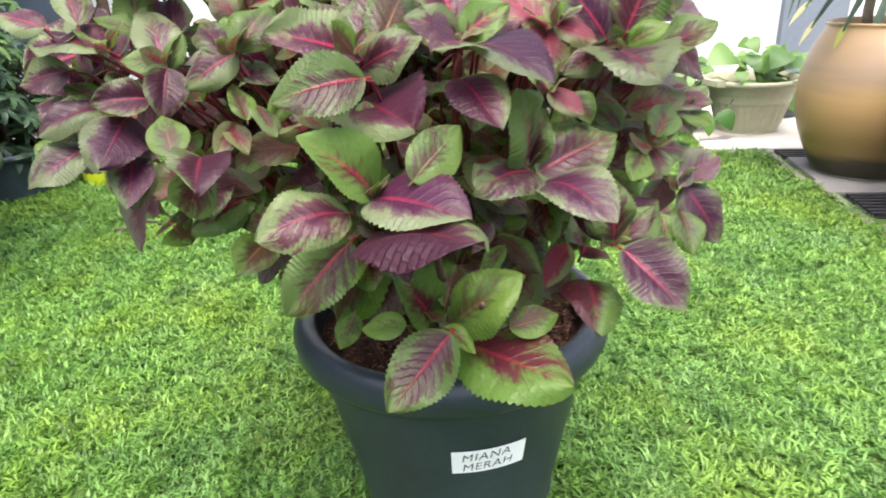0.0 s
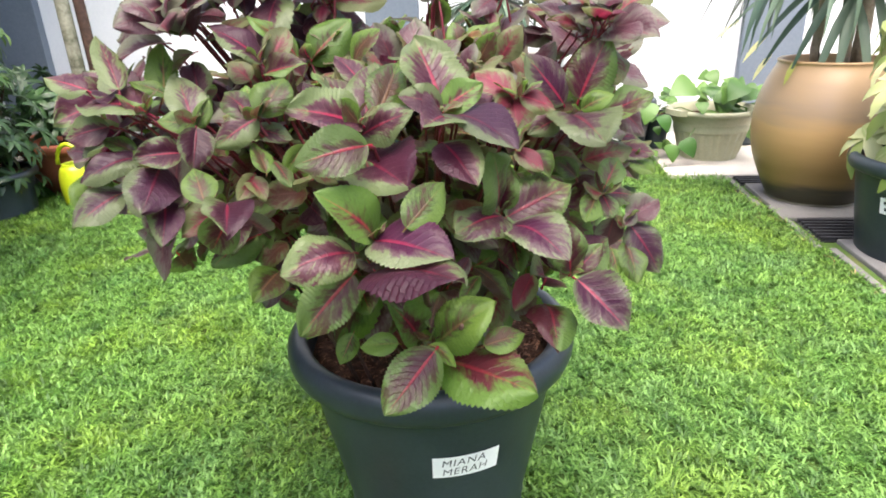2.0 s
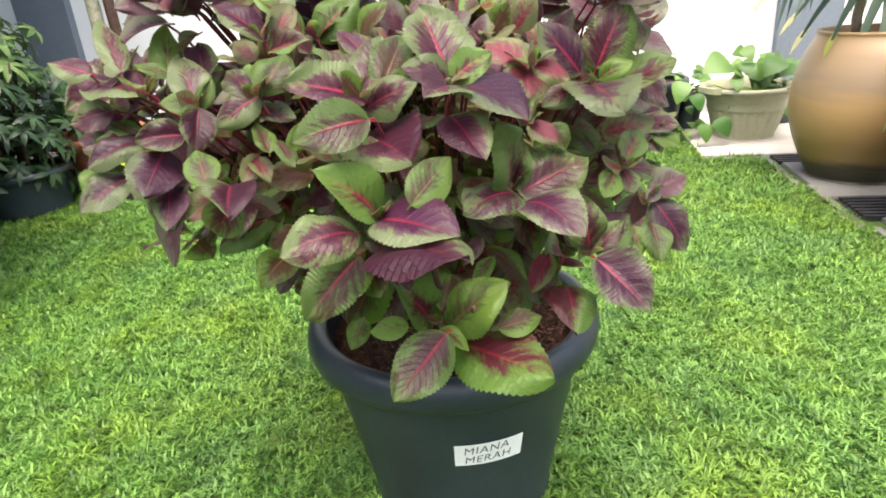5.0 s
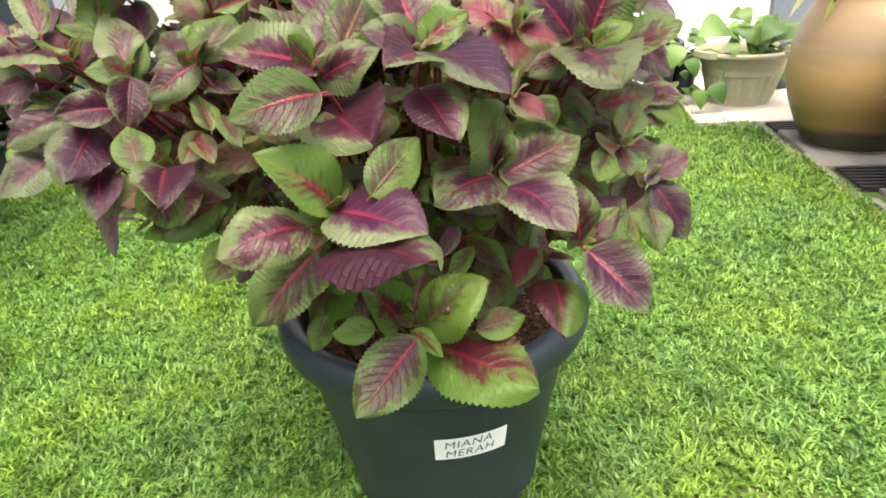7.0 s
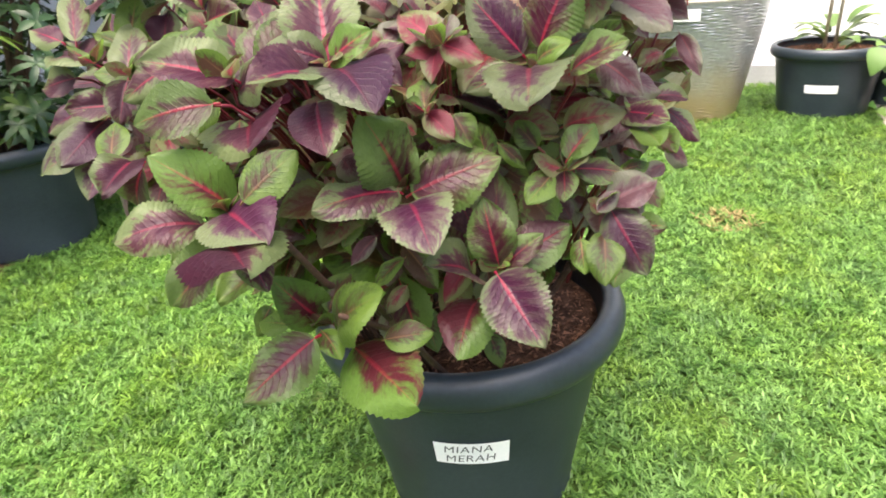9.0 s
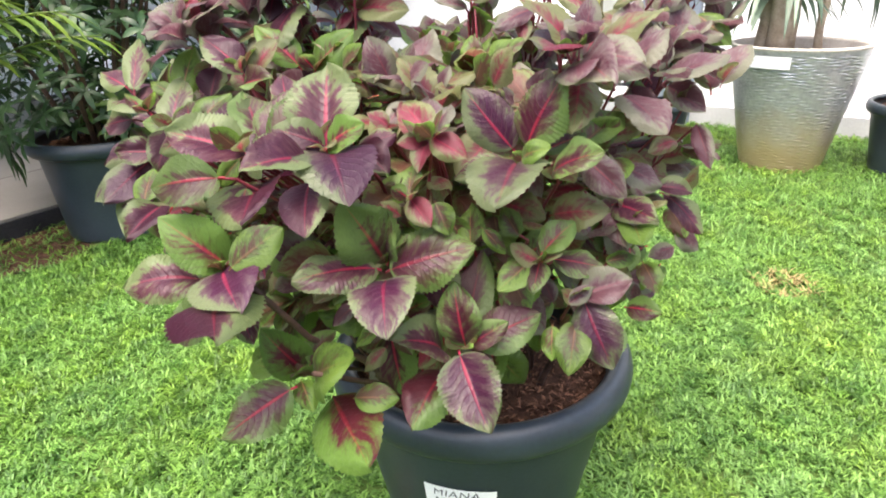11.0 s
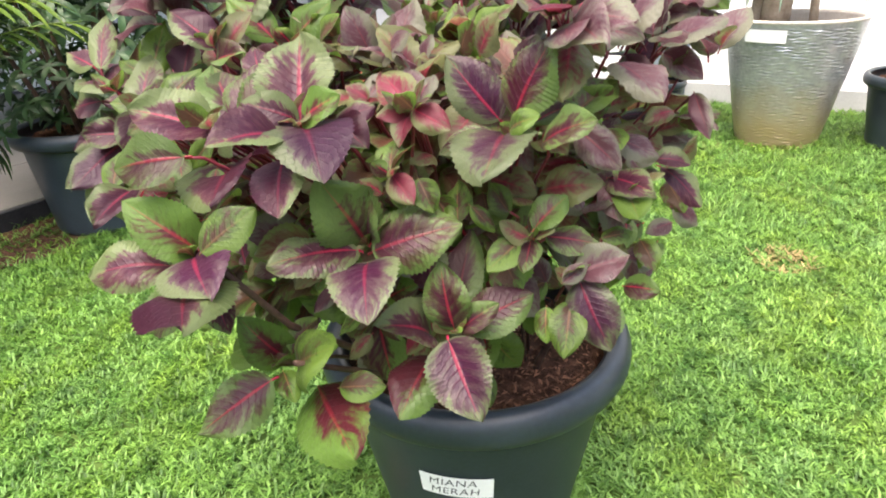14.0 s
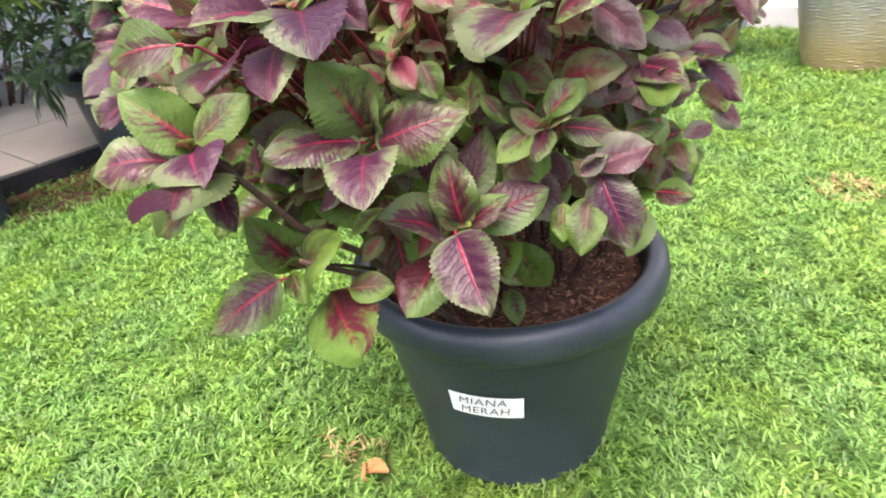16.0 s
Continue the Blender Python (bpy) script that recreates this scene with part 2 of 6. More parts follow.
SILVER = silver_material()
BARK = mottled("pale_bark", (0.22, 0.17, 0.12), (0.42, 0.36, 0.28), 14, 120, 0.85, 0.15, bump=0.8)
def lawn_material():
    """Grass that runs from yellow-green to blue-green in drifts."""
    m = foliage("lawn_grass", (0.048, 0.122, 0.020), (0.222, 0.405, 0.094), 0.46, 0.40, 0.28)
    n, l = m.node_tree.nodes, m.node_tree.links
    b = n["Principled BSDF"]
    t = n["Translucent BSDF"]
    col = b.inputs["Base Color"].links[0].from_socket
    for scale, lo, hi, tint in ((3.4, 0.48, 0.64, (1.24, 1.06, 0.74)), (9.0, 0.53, 0.66, (1.16, 1.10, 0.86)), (14.0, 0.54, 0.66, (0.66, 0.78, 0.7)), (5.3, 0.50, 0.66, (1.0, 0.98, 1.35)), (6.7, 0.52, 0.68, (0.62, 0.70, 0.60)), (1.3, 0.5, 0.7, (1.1, 1.04, 0.95)), (19.0, 0.5, 0.65, (0.42, 0.50, 0.48))):
        patch = noise_tex(n, l, scale, 3)
        r = ramp(n, [(lo, (0, 0, 0)), (hi, (0.8, 0.8, 0.8))])
        l.new(patch.outputs["Fac"], r.inputs["Fac"])
        mix = node(n, "ShaderNodeMix", data_type="RGBA", blend_type="MULTIPLY")
        l.new(r.outputs["Color"], mix.inputs["Factor"])
        l.new(col, mix.inputs["A"])
        mix.inputs["B"].default_value = (*tint, 1)
        col = mix.outputs["Result"]
    # darker towards the terrace: that side's shade put into the grass colour
    c = n.new("ShaderNodeTexCoord")
    s = n.new("ShaderNodeSeparateXYZ")
    l.new(c.outputs["Object"], s.inputs[0])
    span = node(n, "ShaderNodeMapRange")
    span.inputs["From Min"].default_value, span.inputs["From Max"].default_value = 0.35, -0.7
    l.new(s.outputs["X"], span.inputs["Value"])
    mix = node(n, "ShaderNodeMix", data_type="RGBA", blend_type="MULTIPLY")
    l.new(span.outputs["Result"], mix.inputs["Factor"])
    l.new(col, mix.inputs["A"])
    mix.inputs["B"].default_value = (0.88, 0.93, 0.84, 1)
    col = mix.outputs["Result"]
    l.new(col, b.inputs["Base Color"])
    l.new(col, t.inputs["Color"])
    return m


GRASS = lawn_material()
DRY = foliage("dry_grass", (0.17, 0.13, 0.05), (0.40, 0.32, 0.15), 0.7, 0.2, 0.2)
SHRUB = foliage("shrub_leaf", (0.011, 0.034, 0.012), (0.042, 0.092, 0.028), 0.4, 0.18)
BRIGHT = foliage("bright_leaf", (0.042, 0.100, 0.016), (0.180, 0.280, 0.068), 0.38, 0.12)
POTHOS = foliage("pothos_leaf", (0.035, 0.100, 0.018), (0.135, 0.235, 0.055), 0.42, 0.12, 0.3)
YUCCA = foliage("yucca_leaf", (0.030, 0.060, 0.038), (0.115, 0.165, 0.110), 0.4, 0.15)
YOUNG = foliage("young_shrub_leaf", (0.035, 0.085, 0.018), (0.10, 0.17, 0.04), 0.4, 0.2)
VARIEGATED = foliage("variegated_leaf", (0.22, 0.30, 0.06), (0.62, 0.60, 0.34), 0.4, 0.25)
PALM = foliage("palm_leaf", (0.035, 0.085, 0.008), (0.12, 0.18, 0.018), 0.45, 0.3)


# ---- mesh helpers ----
def link_mesh(name, verts, faces, material, parent=None, label="", smooth=True, kind=""):
    me = bpy.data.meshes.new(name)
    me.from_pydata([tuple(v) for v in verts], [], faces)
    me.materials.append(material)
    me.polygons.foreach_set("use_smooth", [smooth] * len(me.polygons))
    me.update()
    ob = new(name, me)
    if parent:
        ob.parent = parent
    return tagged(ob, label=label, kind=kind)


def part(name, bm, material, parent=None, label="", smooth=True):
    me = bpy.data.meshes.new(name)
    bm.to_mesh(me)
    bm.free()
    me.materials.append(material)
    me.polygons.foreach_set("use_smooth", [smooth] * len(me.polygons))
    ob = new(name, me)
    if parent:
        ob.parent = parent
    return tagged(ob, label=label)


def thing(name, place, label, category, group=""):
    ob = new(name)
    ob.empty_display_size = 0.05
    ob.location = place
    return tagged(ob, label, category, group)


def box_bm(x0, x1, y0, y1, z0, z1, bevel=0.0):
    bm = bmesh.new()
    bmesh.ops.create_cube(bm, size=1.0)
    for v in bm.verts:
        v.co = Vector(((x0 + x1) / 2 + v.co.x * (x1 - x0), (y0 + y1) / 2 + v.co.y * (y1 - y0), (z0 + z1) / 2 + v.co.z * (z1 - z0)))
    if bevel:
        bmesh.ops.bevel(bm, geom=bm.edges[:], offset=bevel, segments=2, profile=0.6, affect="EDGES")
    return bm


def lathe(profile, steps=64, ripple=None):
    """A turned body from (radius, height) pairs. ripple(angle, radius, height) may change a radius."""
    verts, faces = [], []
    for r, z in profile:
        for k in range(steps):
            a = 2 * math.pi * k / steps
            rr = ripple(a, r, z) if ripple else r
            verts.append((rr * math.cos(a), rr * math.sin(a), z))
    for i in range(len(profile) - 1):
        for k in range(steps):
            a, b = i * steps + k, i * steps + (k + 1) % steps
            faces.append((a, b, b + steps, a + steps))
    return verts, faces


def spread(points, per=6):
    """A smooth line of points through the given (radius, height) pairs."""
    out = []
    p = [Vector(q) for q in points]
    for i in range(len(p) - 1):
        a, b, c, d = p[max(i - 1, 0)], p[i], p[i + 1], p[min(i + 2, len(p) - 1)]
        for k in range(per):
            t = k / per
            q = 0.5 * ((2 * b) + (c - a) * t + (2 * a - 5 * b + 4 * c - d) * t**2 + (3 * b - a - 3 * c + d) * t**3)
            out.append(tuple(q))
    return out + [tuple(p[-1])]


def tube(points, r0, r1, sides=6):
    """A tapered round stem along points."""
    pts = [Vector(q) for q in points]
    verts, faces = [], []
    for i, q in enumerate(pts):
        way = (pts[min(i + 1, len(pts) - 1)] - pts[max(i - 1, 0)]).normalized()
        side = way.cross(Vector((0.31, 0.17, 0.93))).normalized()
        other = way.cross(side)
        r = r0 + (r1 - r0) * i / (len(pts) - 1)
        for k in range(sides):
            a = 2 * math.pi * k / sides
            verts.append(q + (side * math.cos(a) + other * math.sin(a)) * r)
    for i in range(len(pts) - 1):
        for k in range(sides):
            a, b = i * sides + k, i * sides + (k + 1) % sides
            faces.append((a, b, b + sides, a + sides))
    faces.append(tuple(range(sides))[::-1])
    faces.append(tuple(range((len(pts) - 1) * sides, len(pts) * sides)))
    return verts, faces


def merged(pieces):
    """Several (verts, faces) as one."""
    verts, faces = [], []
    for v, f in pieces:
        o = len(verts)
        verts.extend(v)
        faces.extend(tuple(i + o for i in q) for q in f)
    return verts, faces


def blade(base, tip, up, width, fold=0.15, bend=0.0, seg=4, shape=None):
    """A simple leaf from base to tip: a folded strip that bends down. shape(u) gives the half width from 0 to 1."""
    base, tip = Vector(base), Vector(tip)
    way = tip - base
    long = way.length
    way.normalize()
    side = way.cross(Vector(up))
    if side.length < 1e-4:
        side = way.cross(Vector((1, 0, 0)))
    side.normalize()
    top = side.cross(way)
    shape = shape or (lambda u: math.sin(math.pi * min(1, u * 0.9 + 0.08)) ** 0.8)
    verts, faces = [], []
    for i in range(seg + 1):
        u = i / seg
        mid = base + way * long * u + top * bend * long * 4 * u * (1 - u)
        w = width / 2 * max(shape(u), 0.02)
        verts += [mid - side * w + top * w * fold, mid, mid + side * w + top * w * fold]
    for i in range(seg):
        a = 3 * i
        faces += [(a, a + 1, a + 4, a + 3), (a + 1, a + 2, a + 5, a + 4)]
    return verts, faces


def label_on(pot, radius_at, angle, z, width, height, lean=0.0, lines=(), name="label", note=""):
    """A paper label that hugs a round pot, with bars of writing; radius_at(z) is the pot's radius."""
    nx, nz = 16, 8

    def place(s, t, lift):
        x, zz = s * math.cos(lean) - t * math.sin(lean), s * math.sin(lean) + t * math.cos(lean)
        r = radius_at(z + zz) + lift
        a = angle + x / radius_at(z)
        return (r * math.cos(a), r * math.sin(a), z + zz)

    verts = [place((i / nx - 0.5) * width, (j / nz - 0.5) * height, 0.002) for j in range(nz + 1) for i in range(nx + 1)]
    faces = [(j * (nx + 1) + i, j * (nx + 1) + i + 1, (j + 1) * (nx + 1) + i + 1, (j + 1) * (nx + 1) + i) for j in range(nz) for i in range(nx)]
    paper = link_mesh(name, verts, faces, PAPER, pot, note)
    for x0, x1, t0, t1 in lines:
        k = 6
        v = [place((x0 + (x1 - x0) * i / k) * width, t * height, 0.0029) for t in (t0, t1) for i in range(k + 1)]
        link_mesh("writing", v, [(i, i + 1, i + k + 2, i + k + 1) for i in range(k)], INK, paper)
    return paper, place


# ---- ground, walls, paving ----
g = 60.0
ground_bm = bmesh.new()
bmesh.ops.create_grid(ground_bm, x_segments=40, y_segments=40, size=g)
EARTH, en, el_, eb = mat("lawn_floor", 0.95, 0.1)
eno = noise_tex(en, el_, 3.0, 6)
er = ramp(en, [(0.35, (0.035, 0.07, 0.014)), (0.6, (0.075, 0.12, 0.03)), (0.78, (0.15, 0.12, 0.06))])
el_.new(eno.outputs["Fac"], er.inputs["Fac"])
el_.new(er.outputs["Color"], eb.inputs["Base Color"])
ground = tagged(part("ground", ground_bm, EARTH, smooth=False), "short green lawn over brown earth", "lawn", kind="structure")

wall_back = tagged(part("wall_north", box_bm(-6.0, 6.0, 3.12, 3.30, 0, 2.7, 0.004), PAINT, smooth=False), "plain white painted garden wall", "wall", kind="structure")
wall_east = tagged(part("wall_east", box_bm(3.7, 3.9, -7.0, 3.12, 0, 2.7, 0.004), PAINT, smooth=False), "plain white painted garden wall", "wall", kind="structure")
wall_south = tagged(part("wall_south", box_bm(-5.2, 3.9, -7.2, -7.0, 0, 2.7, 0.004), PAINT, smooth=False), "plain white painted garden wall", "wall", kind="structure")
# the west wall's unseen upper half is added height that blocks sky light
wall_left = tagged(part("wall_west", box_bm(-5.2, -5.0, -7.0, 3.12, 0, 5.4, 0.004), PAINT, smooth=False), "white painted wall behind the shrubs, heightened to shade the left", "wall", kind="structure")
for x0, x1 in ((-3.34, -2.95), (-0.80, -0.48), (1.385, 1.71)):
    c = part("column", box_bm(x0, x1, 3.06, 3.12, 0, 2.7, 0.006), GREY, smooth=False)
    tagged(c, "blue-grey painted flat column on the white wall", "column", "wall columns", "structure")
c = part("column", box_bm(-4.98, -4.7, 0.9, 1.15, 0, 2.7, 0.006), PAINT, smooth=False)
tagged(c, "pale painted column behind the shrubs", "column", "wall columns", "structure")
SKIRT = mottled("grey_skirting", (0.36, 0.37, 0.38), (0.46, 0.47, 0.48), 3, 80, 0.7, 0.2, bump=0.1)
tagged(part("baseboard", box_bm(-4.9, 3.6, 3.10, 3.119, 0, 0.11), SKIRT, smooth=False), "pale grey skirting along the garden wall", "baseboard", kind="structure")
# right border: pale slabs, a kerb and dark drain gratings between them
def slab(x0, x1, y0, y1, z, label, material=None):
    ob = part("paving_slab", box_bm(x0, x1, y0, y1, -0.05, z, 0.006), material or STONE, smooth=False)
    tagged(ob, label, "paving slab", "paving slabs", "structure")


def grating(x0, x1, y0, y1):
    tagged(part("drain_bed", box_bm(x0, x1, y0, y1, -0.06, 0.004), DARK, smooth=False), "dark bed under a drain grating", "drain", kind="structure")
    th = thing("drain_grating", ((x0 + x1) / 2, (y0 + y1) / 2, 0.004), "dark plastic drain grating between pale slabs", "grating", "drain gratings")
    n = int((y1 - y0) / 0.03)
    for k in range(n):
        y = y0 + (k + 0.5) * (y1 - y0) / n - (y0 + y1) / 2
        part("slat", box_bm(-(x1 - x0) / 2 + 0.004, (x1 - x0) / 2 - 0.004, y - 0.008, y + 0.008, 0, 0.012), DARK, th, smooth=False)


slab(0.82, 3.6, 2.06, 3.05, 0.018, "pale concrete slab along the wall")
slab(1.115, 3.6, 1.46, 1.93, 0.016, "grey concrete slab under the big jar", GREYSTONE)
slab(1.20, 3.6, 0.40, 1.24, 0.016, "grey concrete slab beside the lawn", GREYSTONE)
grating(1.10, 2.6, 1.932, 2.058)
grating(1.15, 2.6, 1.242, 1.458)
for k in range(4):
    y = 2.055 - 0.45 * k
    x = 1.062 + 0.038 * min(k, 3)
    b = part("kerb", box_bm(x, x + 0.024, y - 0.44, y, -0.04, 0.016, 0.004), GREYSTONE, smooth=False)
    tagged(b, "narrow weathered concrete lawn edging", "kerb", "lawn edging", "structure")

# left border: a raised terrace of large tiles
tagged(part("terrace", box_bm(-5.0, -2.10, -4.7, 0.7, 0, 0.072), DARK, smooth=False), "raised terrace with a dark front edge", "terrace", kind="structure")
tagged(part("terrace", box_bm(-5.0, -2.34, 0.7, 3.12, 0, 0.072), DARK, smooth=False), "raised terrace with a dark front edge", "terrace", kind="structure")
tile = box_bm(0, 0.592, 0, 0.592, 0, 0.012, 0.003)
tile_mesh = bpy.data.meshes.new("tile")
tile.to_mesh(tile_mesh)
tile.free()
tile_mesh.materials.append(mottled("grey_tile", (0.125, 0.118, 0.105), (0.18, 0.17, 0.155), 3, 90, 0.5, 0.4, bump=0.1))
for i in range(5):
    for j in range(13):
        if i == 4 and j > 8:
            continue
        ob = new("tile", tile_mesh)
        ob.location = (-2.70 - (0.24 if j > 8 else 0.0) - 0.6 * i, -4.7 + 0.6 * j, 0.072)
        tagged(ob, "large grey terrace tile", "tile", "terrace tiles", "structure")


# ---- lawn ----
def lawn(name, x0, x1, y0, y1, count, long, keep, label, material=None):
    rng = np.random.default_rng(7 + count)
    # tufts of several blades from one crown
    tufts = count // 6 + 1
    x = np.repeat(rng.uniform(x0, x1, tufts), 6)[:count] + rng.normal(0, 0.0045, count)
    y = np.repeat(rng.uniform(y0, y1, tufts), 6)[:count] + rng.normal(0, 0.0045, count)
    tall = np.repeat(rng.uniform(0.75, 1.25, tufts), 6)[:count]
    ok = keep(x, y)
    x, y, tall = x[ok], y[ok], tall[ok]
    n = len(x)
    # blades lie over in drifts, with taller tufts here and there
    drift = np.sin(x * 7.3 + 2.0 * np.sin(y * 5.1)) + np.sin(y * 9.7 + 1.7 * np.sin(x * 6.3))
    az = rng.uniform(0, 2 * np.pi, n)
    el = np.radians(rng.uniform(6, 56, n))
    size = long * rng.uniform(0.6, 1.15, n) * tall * (1 + 0.10 * drift)
    wide = rng.uniform(0.0022, 0.0052, n)
    hx, hy = np.cos(az), np.sin(az)
    sx, sy = -hy * wide / 2, hx * wide / 2
    z0 = rng.uniform(0.0, 0.014, n)
    r1, h1 = 0.45 * size * np.cos(el), 0.55 * size * np.sin(el)
    r2, h2 = size * np.cos(el * 0.75), 0.80 * size * np.sin(el)
    v = np.empty((n, 5, 3))
    v[:, 0] = np.c_[x - sx * 0.7, y - sy * 0.7, z0]
    v[:, 1] = np.c_[x + sx * 0.7, y + sy * 0.7, z0]
    v[:, 2] = np.c_[x + hx * r1 - sx, y + hy * r1 - sy, z0 + h1]
    v[:, 3] = np.c_[x + hx * r1 + sx, y + hy * r1 + sy, z0 + h1]
    v[:, 4] = np.c_[x + hx * r2, y + hy * r2, z0 + h2]
    o = 5 * np.arange(n)[:, None]
    me = bpy.data.meshes.new(name)
    loops = np.concatenate([o + [0, 1, 3], o + [0, 3, 2], o + [2, 3, 4]], 1).ravel()
    me.vertices.add(5 * n)
    me.vertices.foreach_set("co", v.ravel())
    me.loops.add(len(loops))
    me.loops.foreach_set("vertex_index", loops)
    me.polygons.add(3 * n)
    me.polygons.foreach_set("loop_start", np.arange(0, 9 * n, 3))
    me.update()
    me.validate()
    me.materials.append(material or GRASS)
    return tagged(new(name, me), label, "grass", kind="stuff")


def lawn_area(x, y):
    edge = np.where(y > 2.06, 0.83 + 0.02 * np.sin(y * 40), np.clip(1.055 + (2.06 - y) * 0.085, 1.055, 1.18))
    bare = np.hypot((x - 0.305) / 0.085, (y - 1.14) / 0.085)
    bald = np.hypot((x + 0.16) / 0.08, (y + 0.22) / 0.05)
    thin = (np.sin(x * 91.7 + y * 53.1) * 0.5 + 0.5)
    return (x < edge) & (x > -2.30) & (np.hypot(x, y) > 0.135) & ((bare > 1) | (thin > 0.6)) & ((bald > 1) | (thin > 0.45)) & ((np.hypot((x + 2.03) / 0.31, (y - 0.12) / 0.43) > 1) | (thin > 0.93))


lawn("grass", -1.5, 1.26, -0.85, 1.4, 360000, 0.020, lawn_area, "dense bright green lawn grass blades")
lawn("grass", -2.32, 1.26, 1.4, 3.1, 110000, 0.034, lawn_area, "dense bright green lawn grass blades beyond the plant")
lawn("grass", -2.32, -1.5, -0.55, 1.4, 46000, 0.034, lawn_area, "dense green lawn grass blades by the terrace")

lawn("dry_grass", 0.20, 0.41, 1.04, 1.24, 520, 0.028, lambda x, y: np.hypot((x - 0.305) / 0.085, (y - 1.14) / 0.085) < 1, "pale dry patch in the lawn", DRY)
lawn("dry_grass", -0.25, -0.05, -0.29, -0.15, 160, 0.026, lambda x, y: np.hypot((x + 0.16) / 0.08, (y + 0.22) / 0.05) < 1, "pale dry patch in the lawn", DRY)
lawn("dry_grass", 1.0, 1.2, 0.6, 1.9, 620, 0.028, lambda x, y: (x > np.clip(1.02 + (2.06 - y) * 0.085, 1.02, 1.14)) & (x < np.clip(1.055 + (2.06 - y) * 0.085, 1.055, 1.18)), "pale dry grass along the kerb", DRY)


# ---- pots ----
def black_pot(name, x, y, r, h, base, label, group="", rim=0.03, steps=72):
    """A black plastic pot with a rolled rim, and soil in it."""
    th = thing(name, (x, y, 0), label, "plant pot", group)
    top = r * 0.868 if rim > 0.03 else r * 0.9
    hz = h - 1.55 * rim
    body = spread([(0.0, 0.006), (base * 0.86, 0.004), (base, 0.012), (base * 1.03, 0.05), (top * 0.985, hz - 0.03), (top, hz)], 8)
    part_ob = link_mesh("body", *lathe(body, steps), BLACK, th)
    fat = (r - top)
    lip = [(top - 0.003, hz - 0.002)]
    for k in range(13):
        a = radians(-75 + k * 18.5)
        lip.append((r - fat * 0.62 + fat * 0.62 * math.cos(a), hz + rim * 0.78 + rim * 0.8 * math.sin(a)))
    inner = r - fat * 1.05
    lip += [(inner, hz + rim * 1.2), (inner - 0.006, hz + 0.004), (inner - 0.016, hz - 0.03)]
    link_mesh("rim", *lathe(lip, steps), BLACK, th)
    rng = random.Random(int(x * 977 + y * 131))
    rings, sv, sf = 9, [], []
    for i in range(rings + 1):
        for k in range(40):
            a, rr = 2 * math.pi * k / 40, (inner - 0.005) * i / rings
            sv.append((rr * math.cos(a), rr * math.sin(a), hz + 0.006 + rng.uniform(-0.006, 0.006) + 0.012 * (1 - i / rings)))
    for i in range(rings):
        for k in range(40):
            sf.append((i * 40 + k, i * 40 + (k + 1) % 40, (i + 1) * 40 + (k + 1) % 40, (i + 1) * 40 + k))
    link_mesh("soil", sv, sf, SOIL, th, "dark crumbly potting soil")
    bits = []
    for k in range(1900 if r > 0.2 else 60):
        a, rr = rng.uniform(0, 6.283), (inner - 0.015) * math.sqrt(rng.random())
        c = Vector((rr * math.cos(a), rr * math.sin(a), hz + 0.014 + 0.012 * (1 - rr / inner)))
        d = Vector((rng.uniform(-1, 1), rng.uniform(-1, 1), rng.uniform(-0.25, 0.5))).normalized() * rng.uniform(0.002, 0.0075)
        bits.append(blade(c - d, c + d, (0, 0, 1), rng.uniform(0.002, 0.005), 0.5, 0.05, 2))
    tagged(link_mesh("mulch", *merged(bits), CHIPS, th, "brown chips of bark and dry leaf", False), kind="stuff")
    heights, radii = [q[1] for q in body[16:]], [q[0] for q in body[16:]]
    return th, (lambda z: float(np.interp(z, heights, radii)))


CHIPS = foliage("bark_chips", (0.04, 0.02, 0.012), (0.26, 0.13, 0.08), 0.9, 0.0, 0.1)
main_pot, main_radius = black_pot("plant_pot", 0, 0, 0.226, 0.341, 0.149, "large black plastic pot with a thick rolled rim on the lawn", "black pots", 0.033, 96)
main_label, on_label = label_on(main_pot, main_radius, radians(-67.5), 0.198, 0.098, 0.041, radians(-1.0), name="label", note="white paper label with handwritten capitals")


def lettering(text, s0, t0, size, owner, place):
    """Built-in lettering laid onto the curved label."""
    cu = bpy.data.curves.new("words", "FONT")
    cu.body, cu.size, cu.space_character = text, size, 1.12
    tmp = bpy.data.objects.new("words", cu)
    scene.collection.objects.link(tmp)
    bpy.context.view_layer.update()
    me = bpy.data.meshes.new_from_object(tmp.evaluated_get(bpy.context.evaluated_depsgraph_get()))
    bpy.data.objects.remove(tmp)
    for v in me.vertices:
        v.co = Vector(place(s0 + v.co.x + 0.12 * v.co.y, t0 + v.co.y + 0.05 * v.co.x, 0.0026))
    me.materials.clear()
    me.materials.append(INK)
    ob = new("writing", me)
    ob.parent = owner


lettering("MIANA", -0.037, 0.0015, 0.019, main_label, on_label)
lettering("MERAH", -0.036, -0.0165, 0.019, main_label, on_label)
